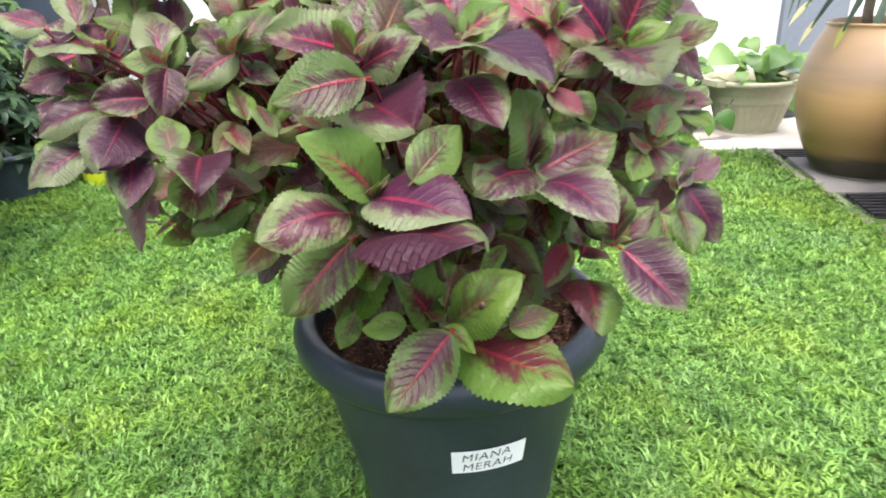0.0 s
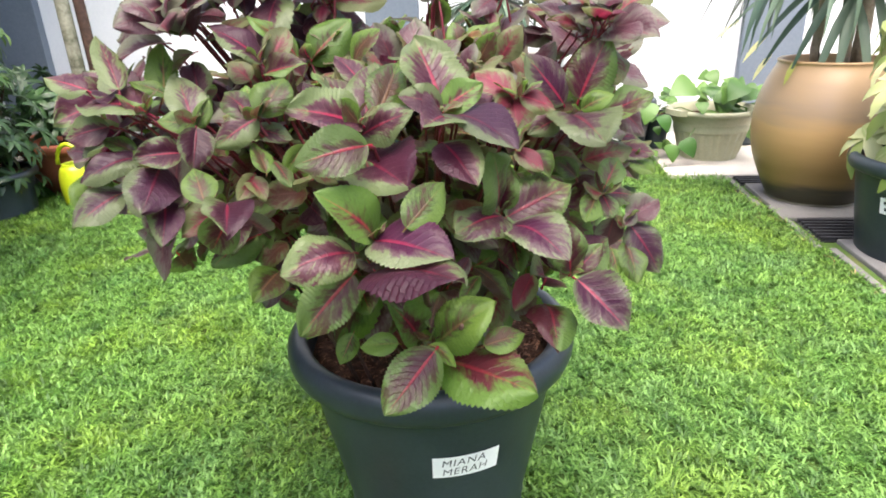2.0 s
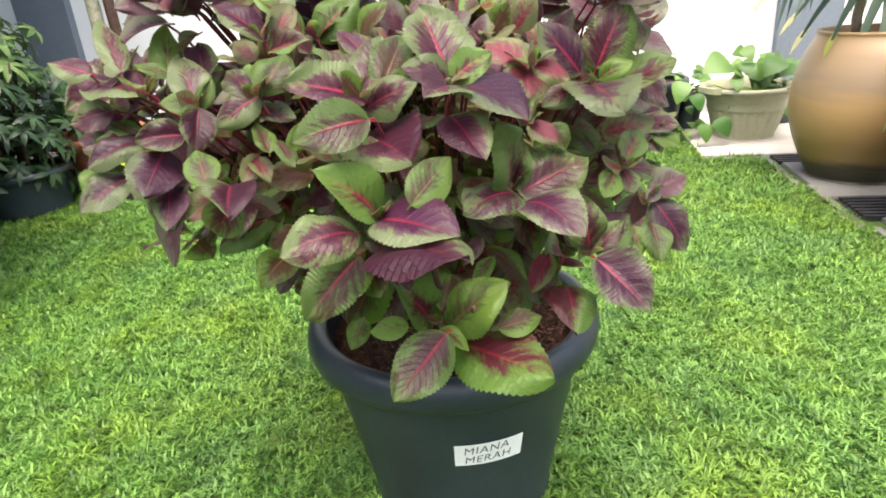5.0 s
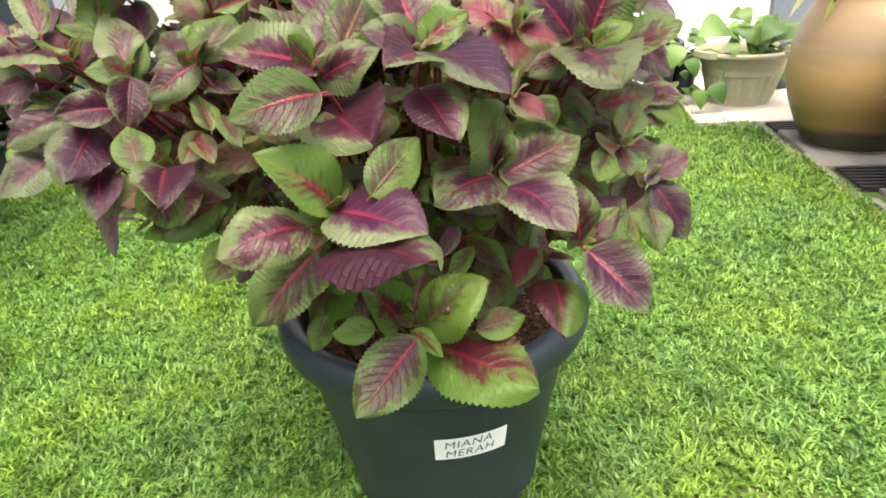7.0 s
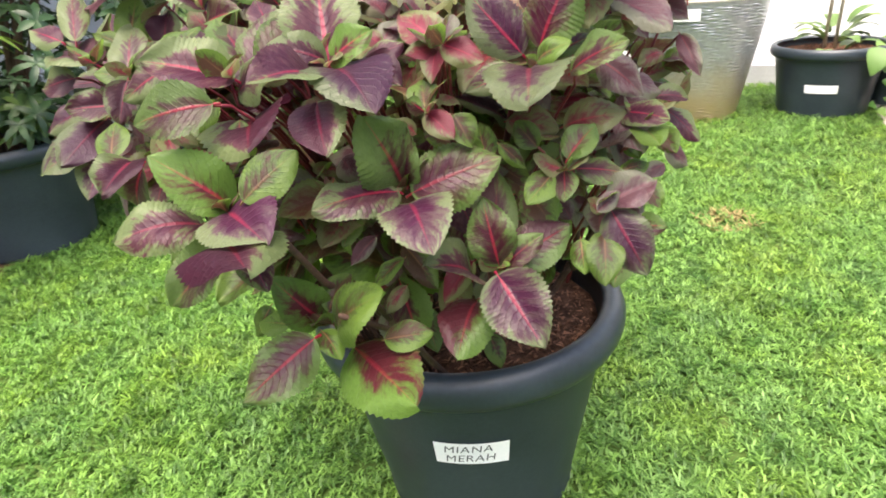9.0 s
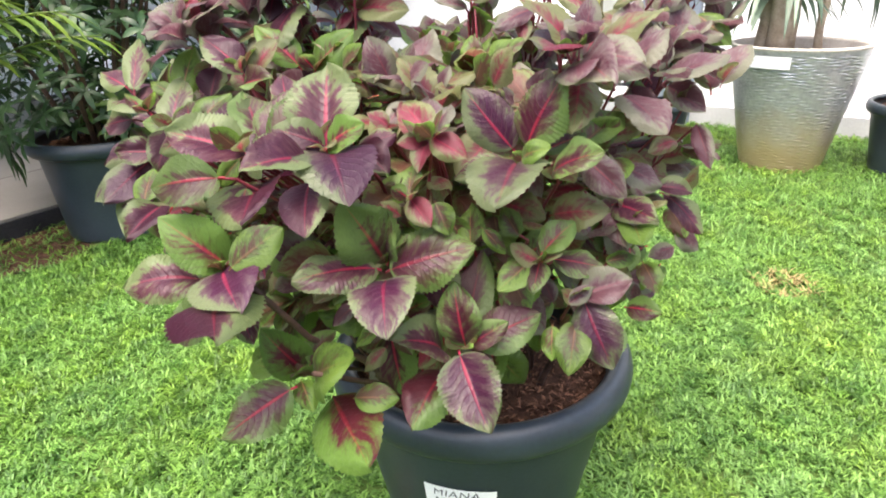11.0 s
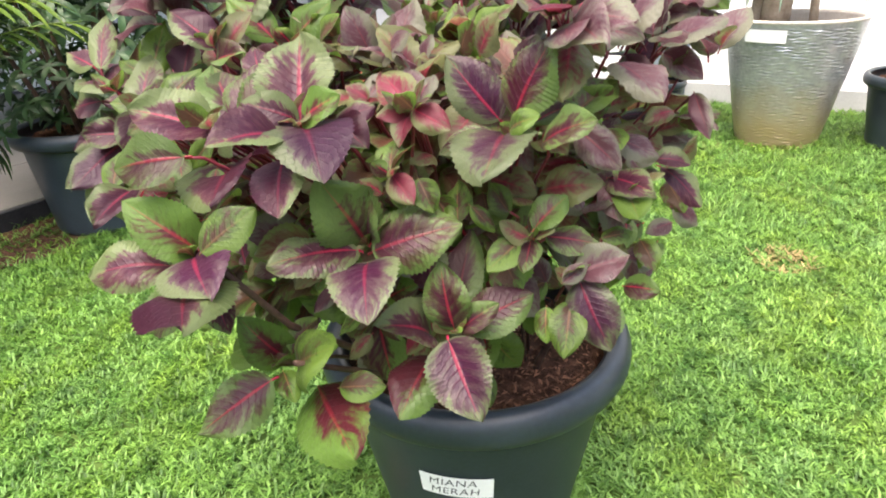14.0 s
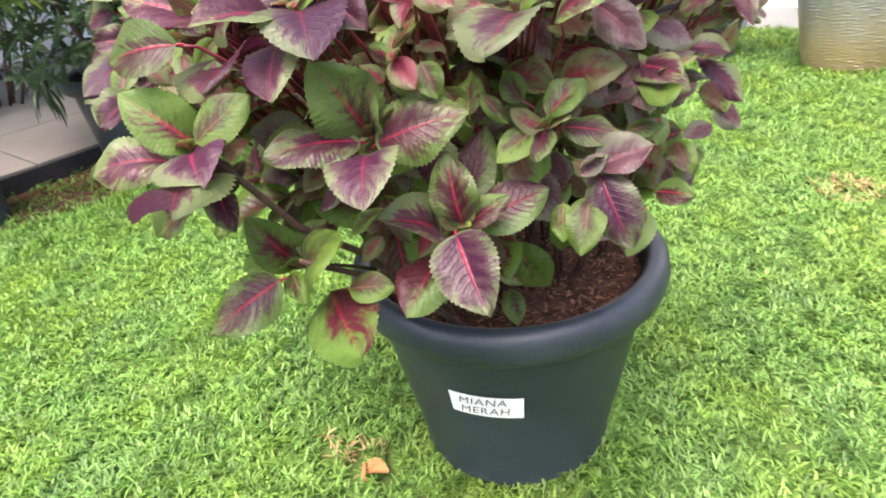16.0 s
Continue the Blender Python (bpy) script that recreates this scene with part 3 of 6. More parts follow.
# ---- the coleus ----
def leaf_mesh(name, length, width, cup, curl, arch, wave, phase, nu=60, nv=5):
    """A scalloped, quilted ovate leaf from the origin to +x, facing +z, with its outline stored as (along, across)."""
    verts, uvs, faces = [], [], []
    for i in range(nu + 1):
        u = i / nu
        half = width / 2 * (u**0.62 * (1 - u) ** 0.86) / 0.372
        half += 0.006 * (1 - u)
        # rounded teeth along the edge
        saw = (20 * u) % 1.0
        half *= 1 + 0.085 * ((saw / 0.7 if saw < 0.7 else (1 - saw) / 0.3) - 0.45) * min(1, 5 * u)
        lift = arch * length * 4 * u * (1 - u) * (1.25 - 0.5 * u)
        for j in range(-nv, nv + 1):
            v = j / nv
            a = abs(v)
            z = lift + half * (cup * a - curl * a**2.6) * (1 - 0.3 * u)
            # blade swells between the side veins
            z += 0.0030 * length * math.cos((u - 0.34 * a**1.35) * 2 * math.pi * 10.0 + math.pi) * min(1, 2.2 * a) * (1 - a * 0.55)
            z += wave * length * (math.sin(5.2 * u + 2.0 * v + phase) + 0.6 * math.sin(11.0 * u - 3.0 * v + 2 * phase)) * a**1.4 * min(1.0, 3 * u)
            twist = 0.35 * wave * math.sin(phase * 3) * 6
            verts.append((u * length - 0.05 * length * (a**2) * (1 - u) ** 2, v * half + 0.10 * arch * length * math.sin(phase) * math.sin(math.pi * u), z + twist * v * half * u))
            uvs.append((u, v))
    w = 2 * nv + 1
    for i in range(nu):
        for j in range(2 * nv):
            a = i * w + j
            faces.append((a, a + 1, a + w + 1, a + w))
    # the leaf stalk, which runs back to the shoot
    o, k = len(verts), 5
    for i, (sx, sz, sr) in enumerate(((-0.12, -0.060, 0.018), (-0.06, -0.022, 0.017), (0.02, -0.004, 0.014))):
        for j in range(k):
            a = 2 * math.pi * j / k
            verts.append((sx * length, sr * math.cos(a), sz * length + sr * math.sin(a)))
            uvs.append((0.0, 0.0))
    for i in range(2):
        for j in range(k):
            faces.append((o + i * k + j, o + i * k + (j + 1) % k, o + (i + 1) * k + (j + 1) % k, o + (i + 1) * k + j))
    me = bpy.data.meshes.new(name)
    me.from_pydata(verts, [], faces)
    layer = me.uv_layers.new(name="leaf")
    for loop in me.loops:
        layer.data[loop.index].uv = uvs[loop.vertex_index]
    me.polygons.foreach_set("use_smooth", [True] * len(me.polygons))
    me.update()
    return me


plant = thing("coleus_plant", (0, 0, 0.27), "bushy coleus with purple, red and green leaves in a black pot", "plant")
TOP = Vector((0, 0, 0.27))
plant_rng = random.Random(21)
PETIOLES = []
leaf_rng = random.Random(5)
LEAF_BANK, SMALL_BANK = {}, {}
for shape in range(13):
    for key in LEAVES:
        for bank, nu, nv in ((LEAF_BANK, 60, 5), (SMALL_BANK, 30, 3)):
            q = random.Random(shape)
            me = leaf_mesh("leaf", 1.0, q.uniform(0.66, 0.80), q.uniform(0.12, 0.62), q.uniform(0.05, 0.65), q.uniform(0.03, 0.14), q.uniform(0.024, 0.072), q.uniform(0, 6), nu, nv)
            me.materials.append(LEAVES[key])
            bank[shape, key] = me


def leaf(base, tip, up=(0, 0, 1), key="p", wide=1.0):
    """One leaf of the coleus from its stalk's end to its tip; up is the way its upper face looks."""
    base, tip = Vector(base), Vector(tip)
    x = (tip - base)
    size = x.length
    x.normalize()
    up = Vector(up) + Vector([leaf_rng.uniform(-0.26, 0.26) for _ in range(3)])
    y = up.cross(x)
    if y.length < 1e-3:
        y = Vector((0.3, 0.8, 0.1)).cross(x)
    y.normalize()
    z = x.cross(y)
    ob = new("leaf", LEAF_BANK[leaf_rng.randrange(13), key])
    m = Matrix((x, y, z)).transposed().to_4x4()
    ob.matrix_world = Matrix.Translation(base - TOP) @ m @ Matrix.Diagonal((size, size * wide, size, 1))
    ob.parent = plant
    # its red stalk bends in and down to the shoot
    knee = base - x * size * 0.16 - z * 0.014
    inner = Vector((knee.x * 0.90, knee.y * 0.90, knee.z - 0.03))
    if base.z > 0.60 and (base.y > -0.26 or base.z > 0.70):
        PETIOLES.append(tube([p - TOP for p in (base - z * 0.002, knee, inner, Vector((inner.x * 0.86, inner.y * 0.86, inner.z - 0.06)))], 0.0011, 0.0017, 6))
    return ob


def bud(c):
    """Young leaves folded together at a shoot's tip."""
    c = Vector(c)
    a = plant_rng.uniform(0, math.pi)
    for k in range(4):
        way = Vector((math.cos(a + k * math.pi / 2), math.sin(a + k * math.pi / 2) - 0.2, plant_rng.uniform(0.5, 1.3))).normalized()
        loose.append((c + way * 0.003, c + way * plant_rng.uniform(0.018, 0.032), way.cross(Vector((0.3, 1, 0.1))) + Vector((0, -0.3, 0.5)), plant_rng.choice("gger")))


loose = []


def rosette(c, axis, keys, size, rng, pairs=3, put=None):
    """A shoot tip: crossed pairs of leaves round an axis, the inner ones smaller and steeper."""
    c, axis = Vector(c), Vector(axis).normalized()
    side = axis.cross(Vector((0.2, 0.1, 1)) if abs(axis.z) < 0.9 else Vector((1, 0, 0))).normalized()
    other = axis.cross(side)
    turn = rng.uniform(0, math.pi)
    for p in range(pairs):
        el = radians((8, 38, 62)[p] + rng.uniform(-14, 14)) if p < 3 else radians(75)
        long = size * (1.0, 0.82, 0.5)[p] * rng.uniform(0.85, 1.15)
        for k in range(2):
            a = turn + p * math.pi / 2 + k * math.pi + rng.uniform(-0.3, 0.3)
            out = side * math.cos(a) + other * math.sin(a)
            e = el - radians(22 if p == 0 and out.z < -0.2 else 0)
            way = out * math.cos(e) + axis * math.sin(e)
            start = c + way * 0.012 + axis * 0.006 * p
            (put or leaf)(start, start + way * long, axis * math.cos(e) - out * math.sin(e) + Vector((0, 0, 0.35)), rng.choice(keys))


TRUNKS, STEM_TIPS = [], []
for k in range(9):
    a = 0.5 + k * 2.39996
    r = 0.115 * math.sqrt((k + 0.5) / 9)
    root = Vector((r * math.cos(a), r * math.sin(a), 0.235))
    TRUNKS.append((root, Vector((root.x * 1.9, root.y * 1.9, 0.43 + 0.05 * math.sin(5 * k)))))


def trunk(root, crown):
    mid = root.lerp(crown, 0.5) + Vector((plant_rng.uniform(-0.02, 0.02), plant_rng.uniform(-0.02, 0.02), 0.02))
    pts = [root.lerp(mid, t).lerp(mid.lerp(crown, t), t) - TOP for t in (0, 0.2, 0.4, 0.6, 0.8, 1.0)]
    link_mesh("stem", *tube(pts, 0.0056, 0.0040, 8), WOOD, plant)


for root, crown in TRUNKS:
    trunk(root, crown)


def stem(c, root=None, r0=0.0038, sag=0.0):
    """A thin shoot that leaves the nearest woody stem at its fork."""
    c = Vector(c)
    if any((c - q).length < (0.17 if c.y < -0.24 and c.z < 0.72 else 0.075) for q in STEM_TIPS):
        return
    STEM_TIPS.append(c)
    near = min(TRUNKS, key=lambda k: (k[1] - c).xy.length)
    root = near[0].lerp(near[1], plant_rng.uniform(0.75, 1.0))
    mid = root.lerp(c, 0.5) + Vector((plant_rng.uniform(-0.02, 0.02), plant_rng.uniform(-0.02, 0.02), 0.03 - sag))
    pts = [root.lerp(mid, t).lerp(mid.lerp(c, t), t) - TOP for t in (0, 0.15, 0.3, 0.45, 0.6, 0.75, 0.9, 1.0)]
    link_mesh("stem", *tube(pts, r0, 0.0012, 7), STEM if c.z > 0.66 else WOOD, plant)


def shoot(c):
    """A red shoot that rises to a tip with its folded young leaves."""
    stem(c, None, 0.0031)
    bud(c)


# shoots behind: the tip of each, then its leaves from base to tip, with the way the upper face looks
stem((0.265, -0.151, 0.638))
bud((0.265, -0.151, 0.638))
leaf((0.249, -0.154, 0.644), (0.271, -0.188, 0.619), (0.22, -0.69, 0.69), "d")
leaf((0.246, -0.154, 0.646), (0.290, -0.174, 0.646), (0.23, -0.69, 0.69), "p")
leaf((0.261, -0.155, 0.633), (0.286, -0.196, 0.629), (0.21, -0.68, 0.70), "g")
leaf((0.256, -0.154, 0.639), (0.213, -0.144, 0.635), (0.22, -0.68, 0.70), "d")
stem((-0.017, -0.058, 0.751))
bud((-0.017, -0.058, 0.751))
leaf((-0.013, -0.054, 0.760), (-0.028, -0.018, 0.768), (0.48, -0.69, 0.55), "g")
leaf((-0.025, -0.063, 0.754), (-0.067, -0.059, 0.761), (0.49, -0.68, 0.55), "d")
leaf((-0.009, -0.054, 0.747), (0.037, -0.067, 0.739), (0.47, -0.68, 0.56), "d")
leaf((-0.017, -0.061, 0.741), (0.003, -0.100, 0.722), (0.48, -0.67, 0.56), "d")
stem((0.224, -0.215, 0.789))
bud((0.224, -0.215, 0.789))
leaf((0.216, -0.218, 0.794), (0.179, -0.193, 0.803), (0.34, -0.76, 0.55), "d")
leaf((0.234, -0.212, 0.787), (0.284, -0.227, 0.786), (0.31, -0.77, 0.56), "d")
leaf((0.215, -0.219, 0.789), (0.223, -0.271, 0.797), (0.34, -0.76, 0.56), "r")
leaf((0.232, -0.214, 0.783), (0.270, -0.249, 0.773), (0.31, -0.76, 0.57), "d")
leaf((0.227, -0.213, 0.798), (0.217, -0.171, 0.808), (0.32, -0.77, 0.55), "d")
leaf((0.227, -0.216, 0.779), (0.250, -0.264, 0.776), (0.32, -0.76, 0.57), "d")
stem((-0.135, -0.340, 0.640))
bud((-0.135, -0.340, 0.640))
leaf((-0.138, -0.343, 0.635), (-0.159, -0.386, 0.625), (0.34, -0.70, 0.63), "r")
leaf((-0.132, -0.343, 0.629), (-0.114, -0.381, 0.606), (0.33, -0.69, 0.64), "p")
leaf((-0.182, -0.365, 0.648), (-0.170, -0.402, 0.620), (0.40, -0.67, 0.62), "v")
leaf((-0.142, -0.342, 0.647), (-0.172, -0.315, 0.650), (0.35, -0.70, 0.62), "g")
stem((-0.300, -0.220, 0.690))
bud((-0.300, -0.220, 0.690))
leaf((-0.321, -0.241, 0.661), (-0.364, -0.239, 0.671), (0.46, -0.67, 0.58), "p")
leaf((-0.308, -0.226, 0.690), (-0.335, -0.280, 0.696), (0.46, -0.70, 0.55), "p")
leaf((-0.305, -0.225, 0.683), (-0.317, -0.279, 0.651), (0.45, -0.69, 0.56), "v")
leaf((-0.324, -0.249, 0.643), (-0.326, -0.296, 0.610), (0.46, -0.66, 0.59), "g")
stem((-0.360, -0.120, 0.715))
bud((-0.360, -0.120, 0.715))
leaf((-0.368, -0.125, 0.719), (-0.428, -0.138, 0.739), (0.46, -0.72, 0.52), "p")
leaf((-0.367, -0.126, 0.712), (-0.401, -0.204, 0.696), (0.46, -0.71, 0.53), "p")
leaf((-0.367, -0.124, 0.721), (-0.405, -0.127, 0.747), (0.46, -0.72, 0.52), "p")
leaf((-0.364, -0.124, 0.707), (-0.370, -0.165, 0.673), (0.46, -0.71, 0.53), "v")
stem((-0.045, -0.330, 0.560))
bud((-0.045, -0.330, 0.560))
leaf((-0.021, -0.328, 0.551), (-0.053, -0.393, 0.530), (0.19, -0.68, 0.71), "g")
leaf((-0.092, -0.344, 0.571), (-0.100, -0.391, 0.562), (0.27, -0.67, 0.69), "g")
leaf((-0.016, -0.326, 0.552), (0.004, -0.369, 0.541), (0.18, -0.69, 0.71), "e")
leaf((-0.052, -0.330, 0.567), (-0.084, -0.307, 0.588), (0.22, -0.69, 0.69), "p")
stem((-0.170, -0.250, 0.590))
bud((-0.170, -0.250, 0.590))
leaf((-0.162, -0.249, 0.584), (-0.131, -0.285, 0.586), (0.32, -0.69, 0.65), "g")
leaf((-0.171, -0.254, 0.581), (-0.161, -0.298, 0.564), (0.32, -0.69, 0.65), "p")
leaf((-0.177, -0.255, 0.586), (-0.182, -0.303, 0.586), (0.33, -0.69, 0.65), "g")
leaf((-0.161, -0.247, 0.587), (-0.101, -0.258, 0.583), (0.31, -0.70, 0.65), "r")
# the front shoots
# low front shoot over the rim
leaf((0.070, -0.420, 0.532), (0.035, -0.468, 0.500), (0.330, -0.460, 0.824), "e", 1.00)
leaf((0.074, -0.373, 0.495), (0.159, -0.423, 0.496), (0.295, -0.474, 0.830), "m", 1.00)
leaf((0.049, -0.382, 0.525), (0.029, -0.407, 0.574), (0.335, -0.479, 0.811), "m", 1.00)
leaf((0.071, -0.388, 0.524), (0.123, -0.390, 0.567), (0.316, -0.480, 0.818), "g", 1.00)
leaf((0.063, -0.385, 0.538), (0.068, -0.356, 0.558), (0.329, -0.489, 0.808), "g", 1.00)
leaf((0.034, -0.402, 0.529), (-0.000, -0.401, 0.524), (0.359, -0.461, 0.812), "g", 1.00)
leaf((0.113, -0.383, 0.519), (0.148, -0.368, 0.523), (0.267, -0.493, 0.828), "g", 1.00)
leaf((-0.015, -0.371, 0.519), (-0.027, -0.383, 0.493), (0.387, -0.462, 0.798), "g", 1.00)
leaf((0.065, -0.400, 0.527), (0.088, -0.411, 0.512), (0.326, -0.471, 0.819), "g", 1.00)
shoot((0.065, -0.385, 0.525))
# front shoot on the bare branch
leaf((0.026, -0.426, 0.642), (-0.008, -0.454, 0.685), (0.440, -0.515, 0.735), "m", 1.00)
leaf((0.059, -0.442, 0.655), (0.084, -0.411, 0.680), (0.421, -0.530, 0.736), "g", 1.00)
leaf((0.013, -0.444, 0.633), (-0.031, -0.482, 0.630), (0.456, -0.488, 0.745), "p", 1.00)
leaf((0.031, -0.433, 0.639), (0.096, -0.469, 0.639), (0.436, -0.510, 0.742), "v", 1.00)
leaf((0.029, -0.441, 0.613), (0.107, -0.499, 0.634), (0.426, -0.483, 0.765), "p", 1.00)
leaf((0.003, -0.418, 0.601), (-0.035, -0.450, 0.561), (0.433, -0.484, 0.761), "e", 0.90)
leaf((0.028, -0.426, 0.641), (0.024, -0.396, 0.656), (0.437, -0.516, 0.737), "g", 0.90)
leaf((0.033, -0.427, 0.623), (0.060, -0.421, 0.623), (0.421, -0.505, 0.754), "g", 0.80)
shoot((0.028, -0.430, 0.636))
# middle shoot
leaf((0.125, -0.362, 0.636), (0.092, -0.418, 0.640), (0.297, -0.601, 0.743), "p", 1.00)
leaf((0.133, -0.346, 0.631), (0.189, -0.309, 0.650), (0.279, -0.609, 0.742), "e", 1.00)
leaf((0.136, -0.361, 0.626), (0.182, -0.417, 0.617), (0.279, -0.597, 0.752), "v", 1.00)
leaf((0.120, -0.342, 0.633), (0.121, -0.384, 0.697), (0.293, -0.608, 0.738), "e", 1.00)
leaf((0.124, -0.341, 0.635), (0.131, -0.346, 0.681), (0.289, -0.611, 0.737), "e", 1.00)
shoot((0.125, -0.346, 0.633))
# shoot over the soil
leaf((0.197, -0.347, 0.568), (0.240, -0.375, 0.532), (0.177, -0.574, 0.800), "v", 1.00)
leaf((0.169, -0.330, 0.533), (0.178, -0.391, 0.518), (0.197, -0.551, 0.811), "m", 1.00)
leaf((0.190, -0.330, 0.571), (0.178, -0.327, 0.624), (0.184, -0.585, 0.790), "e", 1.00)
leaf((0.195, -0.318, 0.566), (0.231, -0.274, 0.584), (0.173, -0.589, 0.789), "e", 1.00)
leaf((0.165, -0.329, 0.555), (0.154, -0.381, 0.589), (0.208, -0.567, 0.797), "p", 1.00)
leaf((0.196, -0.329, 0.570), (0.221, -0.313, 0.592), (0.175, -0.586, 0.791), "e", 0.90)
leaf((0.181, -0.313, 0.566), (0.163, -0.255, 0.619), (0.189, -0.589, 0.786), "e", 0.65)
shoot((0.190, -0.329, 0.566))
# tall middle shoot
leaf((0.073, -0.347, 0.719), (0.141, -0.399, 0.702), (0.389, -0.650, 0.653), "v", 1.00)
leaf((0.076, -0.355, 0.729), (0.044, -0.376, 0.743), (0.394, -0.655, 0.644), "p", 1.00)
leaf((0.077, -0.351, 0.728), (0.049, -0.313, 0.784), (0.391, -0.657, 0.645), "p", 1.00)
leaf((0.078, -0.350, 0.727), (0.111, -0.343, 0.747), (0.388, -0.658, 0.646), "m", 1.00)
leaf((0.082, -0.379, 0.722), (0.073, -0.434, 0.728), (0.399, -0.640, 0.657), "p", 1.00)
leaf((0.081, -0.378, 0.703), (0.110, -0.415, 0.678), (0.389, -0.624, 0.677), "p", 1.00)
leaf((0.094, -0.331, 0.724), (0.118, -0.313, 0.733), (0.358, -0.673, 0.648), "p", 1.00)
leaf((0.094, -0.332, 0.723), (0.124, -0.333, 0.706), (0.357, -0.672, 0.649), "p", 1.10)
leaf((0.017, -0.389, 0.692), (0.026, -0.406, 0.673), (0.458, -0.573, 0.679), "e", 1.00)
leaf((-0.019, -0.423, 0.693), (0.000, -0.416, 0.681), (0.511, -0.528, 0.679), "r", 0.80)
leaf((-0.001, -0.316, 0.747), (-0.028, -0.295, 0.769), (0.459, -0.643, 0.613), "p", 0.90)
leaf((0.009, -0.358, 0.722), (-0.040, -0.332, 0.758), (0.463, -0.610, 0.643), "e", 0.80)
leaf((-0.012, -0.358, 0.725), (-0.029, -0.327, 0.753), (0.484, -0.600, 0.638), "p", 0.80)
shoot((0.076, -0.355, 0.723))
# tall shoot with bright ribs
leaf((0.190, -0.244, 0.702), (0.217, -0.327, 0.691), (0.194, -0.726, 0.660), "v", 1.00)
leaf((0.183, -0.244, 0.715), (0.146, -0.257, 0.762), (0.206, -0.734, 0.647), "v", 1.00)
leaf((0.200, -0.245, 0.720), (0.225, -0.233, 0.777), (0.185, -0.742, 0.644), "e", 1.00)
leaf((0.226, -0.248, 0.701), (0.268, -0.253, 0.723), (0.148, -0.733, 0.664), "e", 1.00)
leaf((0.202, -0.257, 0.710), (0.230, -0.264, 0.724), (0.184, -0.732, 0.656), "g", 1.00)
leaf((0.238, -0.212, 0.702), (0.272, -0.204, 0.672), (0.124, -0.744, 0.656), "d", 0.90)
leaf((0.217, -0.175, 0.702), (0.236, -0.122, 0.724), (0.142, -0.748, 0.648), "g", 0.80)
leaf((0.206, -0.231, 0.708), (0.230, -0.195, 0.719), (0.170, -0.738, 0.653), "e", 0.80)
leaf((0.181, -0.250, 0.702), (0.149, -0.279, 0.690), (0.206, -0.722, 0.661), "p", 0.80)
leaf((0.221, -0.174, 0.664), (0.191, -0.199, 0.659), (0.132, -0.723, 0.679), "r", 0.70)
shoot((0.204, -0.244, 0.702))
# side shoot
leaf((0.228, -0.244, 0.621), (0.264, -0.221, 0.612), (0.130, -0.671, 0.730), "e", 1.00)
leaf((0.224, -0.266, 0.626), (0.232, -0.293, 0.611), (0.140, -0.667, 0.732), "e", 1.00)
leaf((0.227, -0.265, 0.637), (0.242, -0.239, 0.657), (0.138, -0.676, 0.724), "m", 1.00)
leaf((0.216, -0.272, 0.625), (0.205, -0.303, 0.610), (0.151, -0.662, 0.734), "g", 1.00)
shoot((0.225, -0.265, 0.626))
# outer side shoot
leaf((0.258, -0.244, 0.585), (0.290, -0.253, 0.536), (0.088, -0.647, 0.757), "v", 1.00)
leaf((0.255, -0.241, 0.593), (0.288, -0.218, 0.607), (0.093, -0.655, 0.750), "d", 1.00)
leaf((0.243, -0.217, 0.583), (0.238, -0.199, 0.543), (0.101, -0.654, 0.750), "d", 1.00)
leaf((0.237, -0.264, 0.566), (0.244, -0.277, 0.542), (0.113, -0.622, 0.775), "g", 1.00)
leaf((0.253, -0.252, 0.569), (0.262, -0.283, 0.537), (0.092, -0.631, 0.770), "g", 1.00)
leaf((0.250, -0.259, 0.592), (0.263, -0.243, 0.604), (0.101, -0.646, 0.757), "d", 0.90)
leaf((0.216, -0.219, 0.566), (0.197, -0.209, 0.585), (0.130, -0.638, 0.759), "d", 0.90)
leaf((0.253, -0.184, 0.601), (0.274, -0.167, 0.604), (0.088, -0.679, 0.729), "g", 1.00)
shoot((0.251, -0.242, 0.584))
# dark shoot
leaf((0.012, -0.383, 0.722), (-0.034, -0.418, 0.741), (0.476, -0.595, 0.648), "p", 1.00)
leaf((0.013, -0.378, 0.712), (0.058, -0.382, 0.732), (0.466, -0.593, 0.657), "p", 1.00)
leaf((0.025, -0.421, 0.712), (-0.024, -0.445, 0.703), (0.481, -0.568, 0.667), "e", 1.00)
leaf((-0.000, -0.356, 0.684), (0.058, -0.429, 0.682), (0.451, -0.580, 0.678), "p", 1.00)
shoot((0.012, -0.383, 0.722))
# drooping outer shoot
leaf((-0.190, -0.348, 0.678), (-0.176, -0.412, 0.653), (0.580, -0.486, 0.654), "v", 1.00)
leaf((-0.106, -0.396, 0.657), (-0.087, -0.443, 0.646), (0.541, -0.481, 0.690), "p", 1.00)
leaf((-0.108, -0.386, 0.648), (-0.138, -0.378, 0.606), (0.533, -0.484, 0.695), "e", 1.00)
leaf((-0.242, -0.337, 0.650), (-0.273, -0.375, 0.627), (0.588, -0.459, 0.666), "v", 1.00)
leaf((-0.196, -0.360, 0.648), (-0.183, -0.373, 0.609), (0.574, -0.462, 0.677), "p", 1.00)
leaf((-0.223, -0.322, 0.681), (-0.267, -0.357, 0.665), (0.586, -0.489, 0.646), "v", 0.80)
leaf((-0.250, -0.324, 0.712), (-0.290, -0.334, 0.703), (0.615, -0.487, 0.620), "p", 1.00)
leaf((-0.231, -0.319, 0.686), (-0.263, -0.319, 0.701), (0.592, -0.489, 0.641), "g", 0.90)
leaf((-0.229, -0.325, 0.671), (-0.214, -0.345, 0.641), (0.586, -0.481, 0.652), "p", 0.80)
shoot((-0.190, -0.348, 0.678))
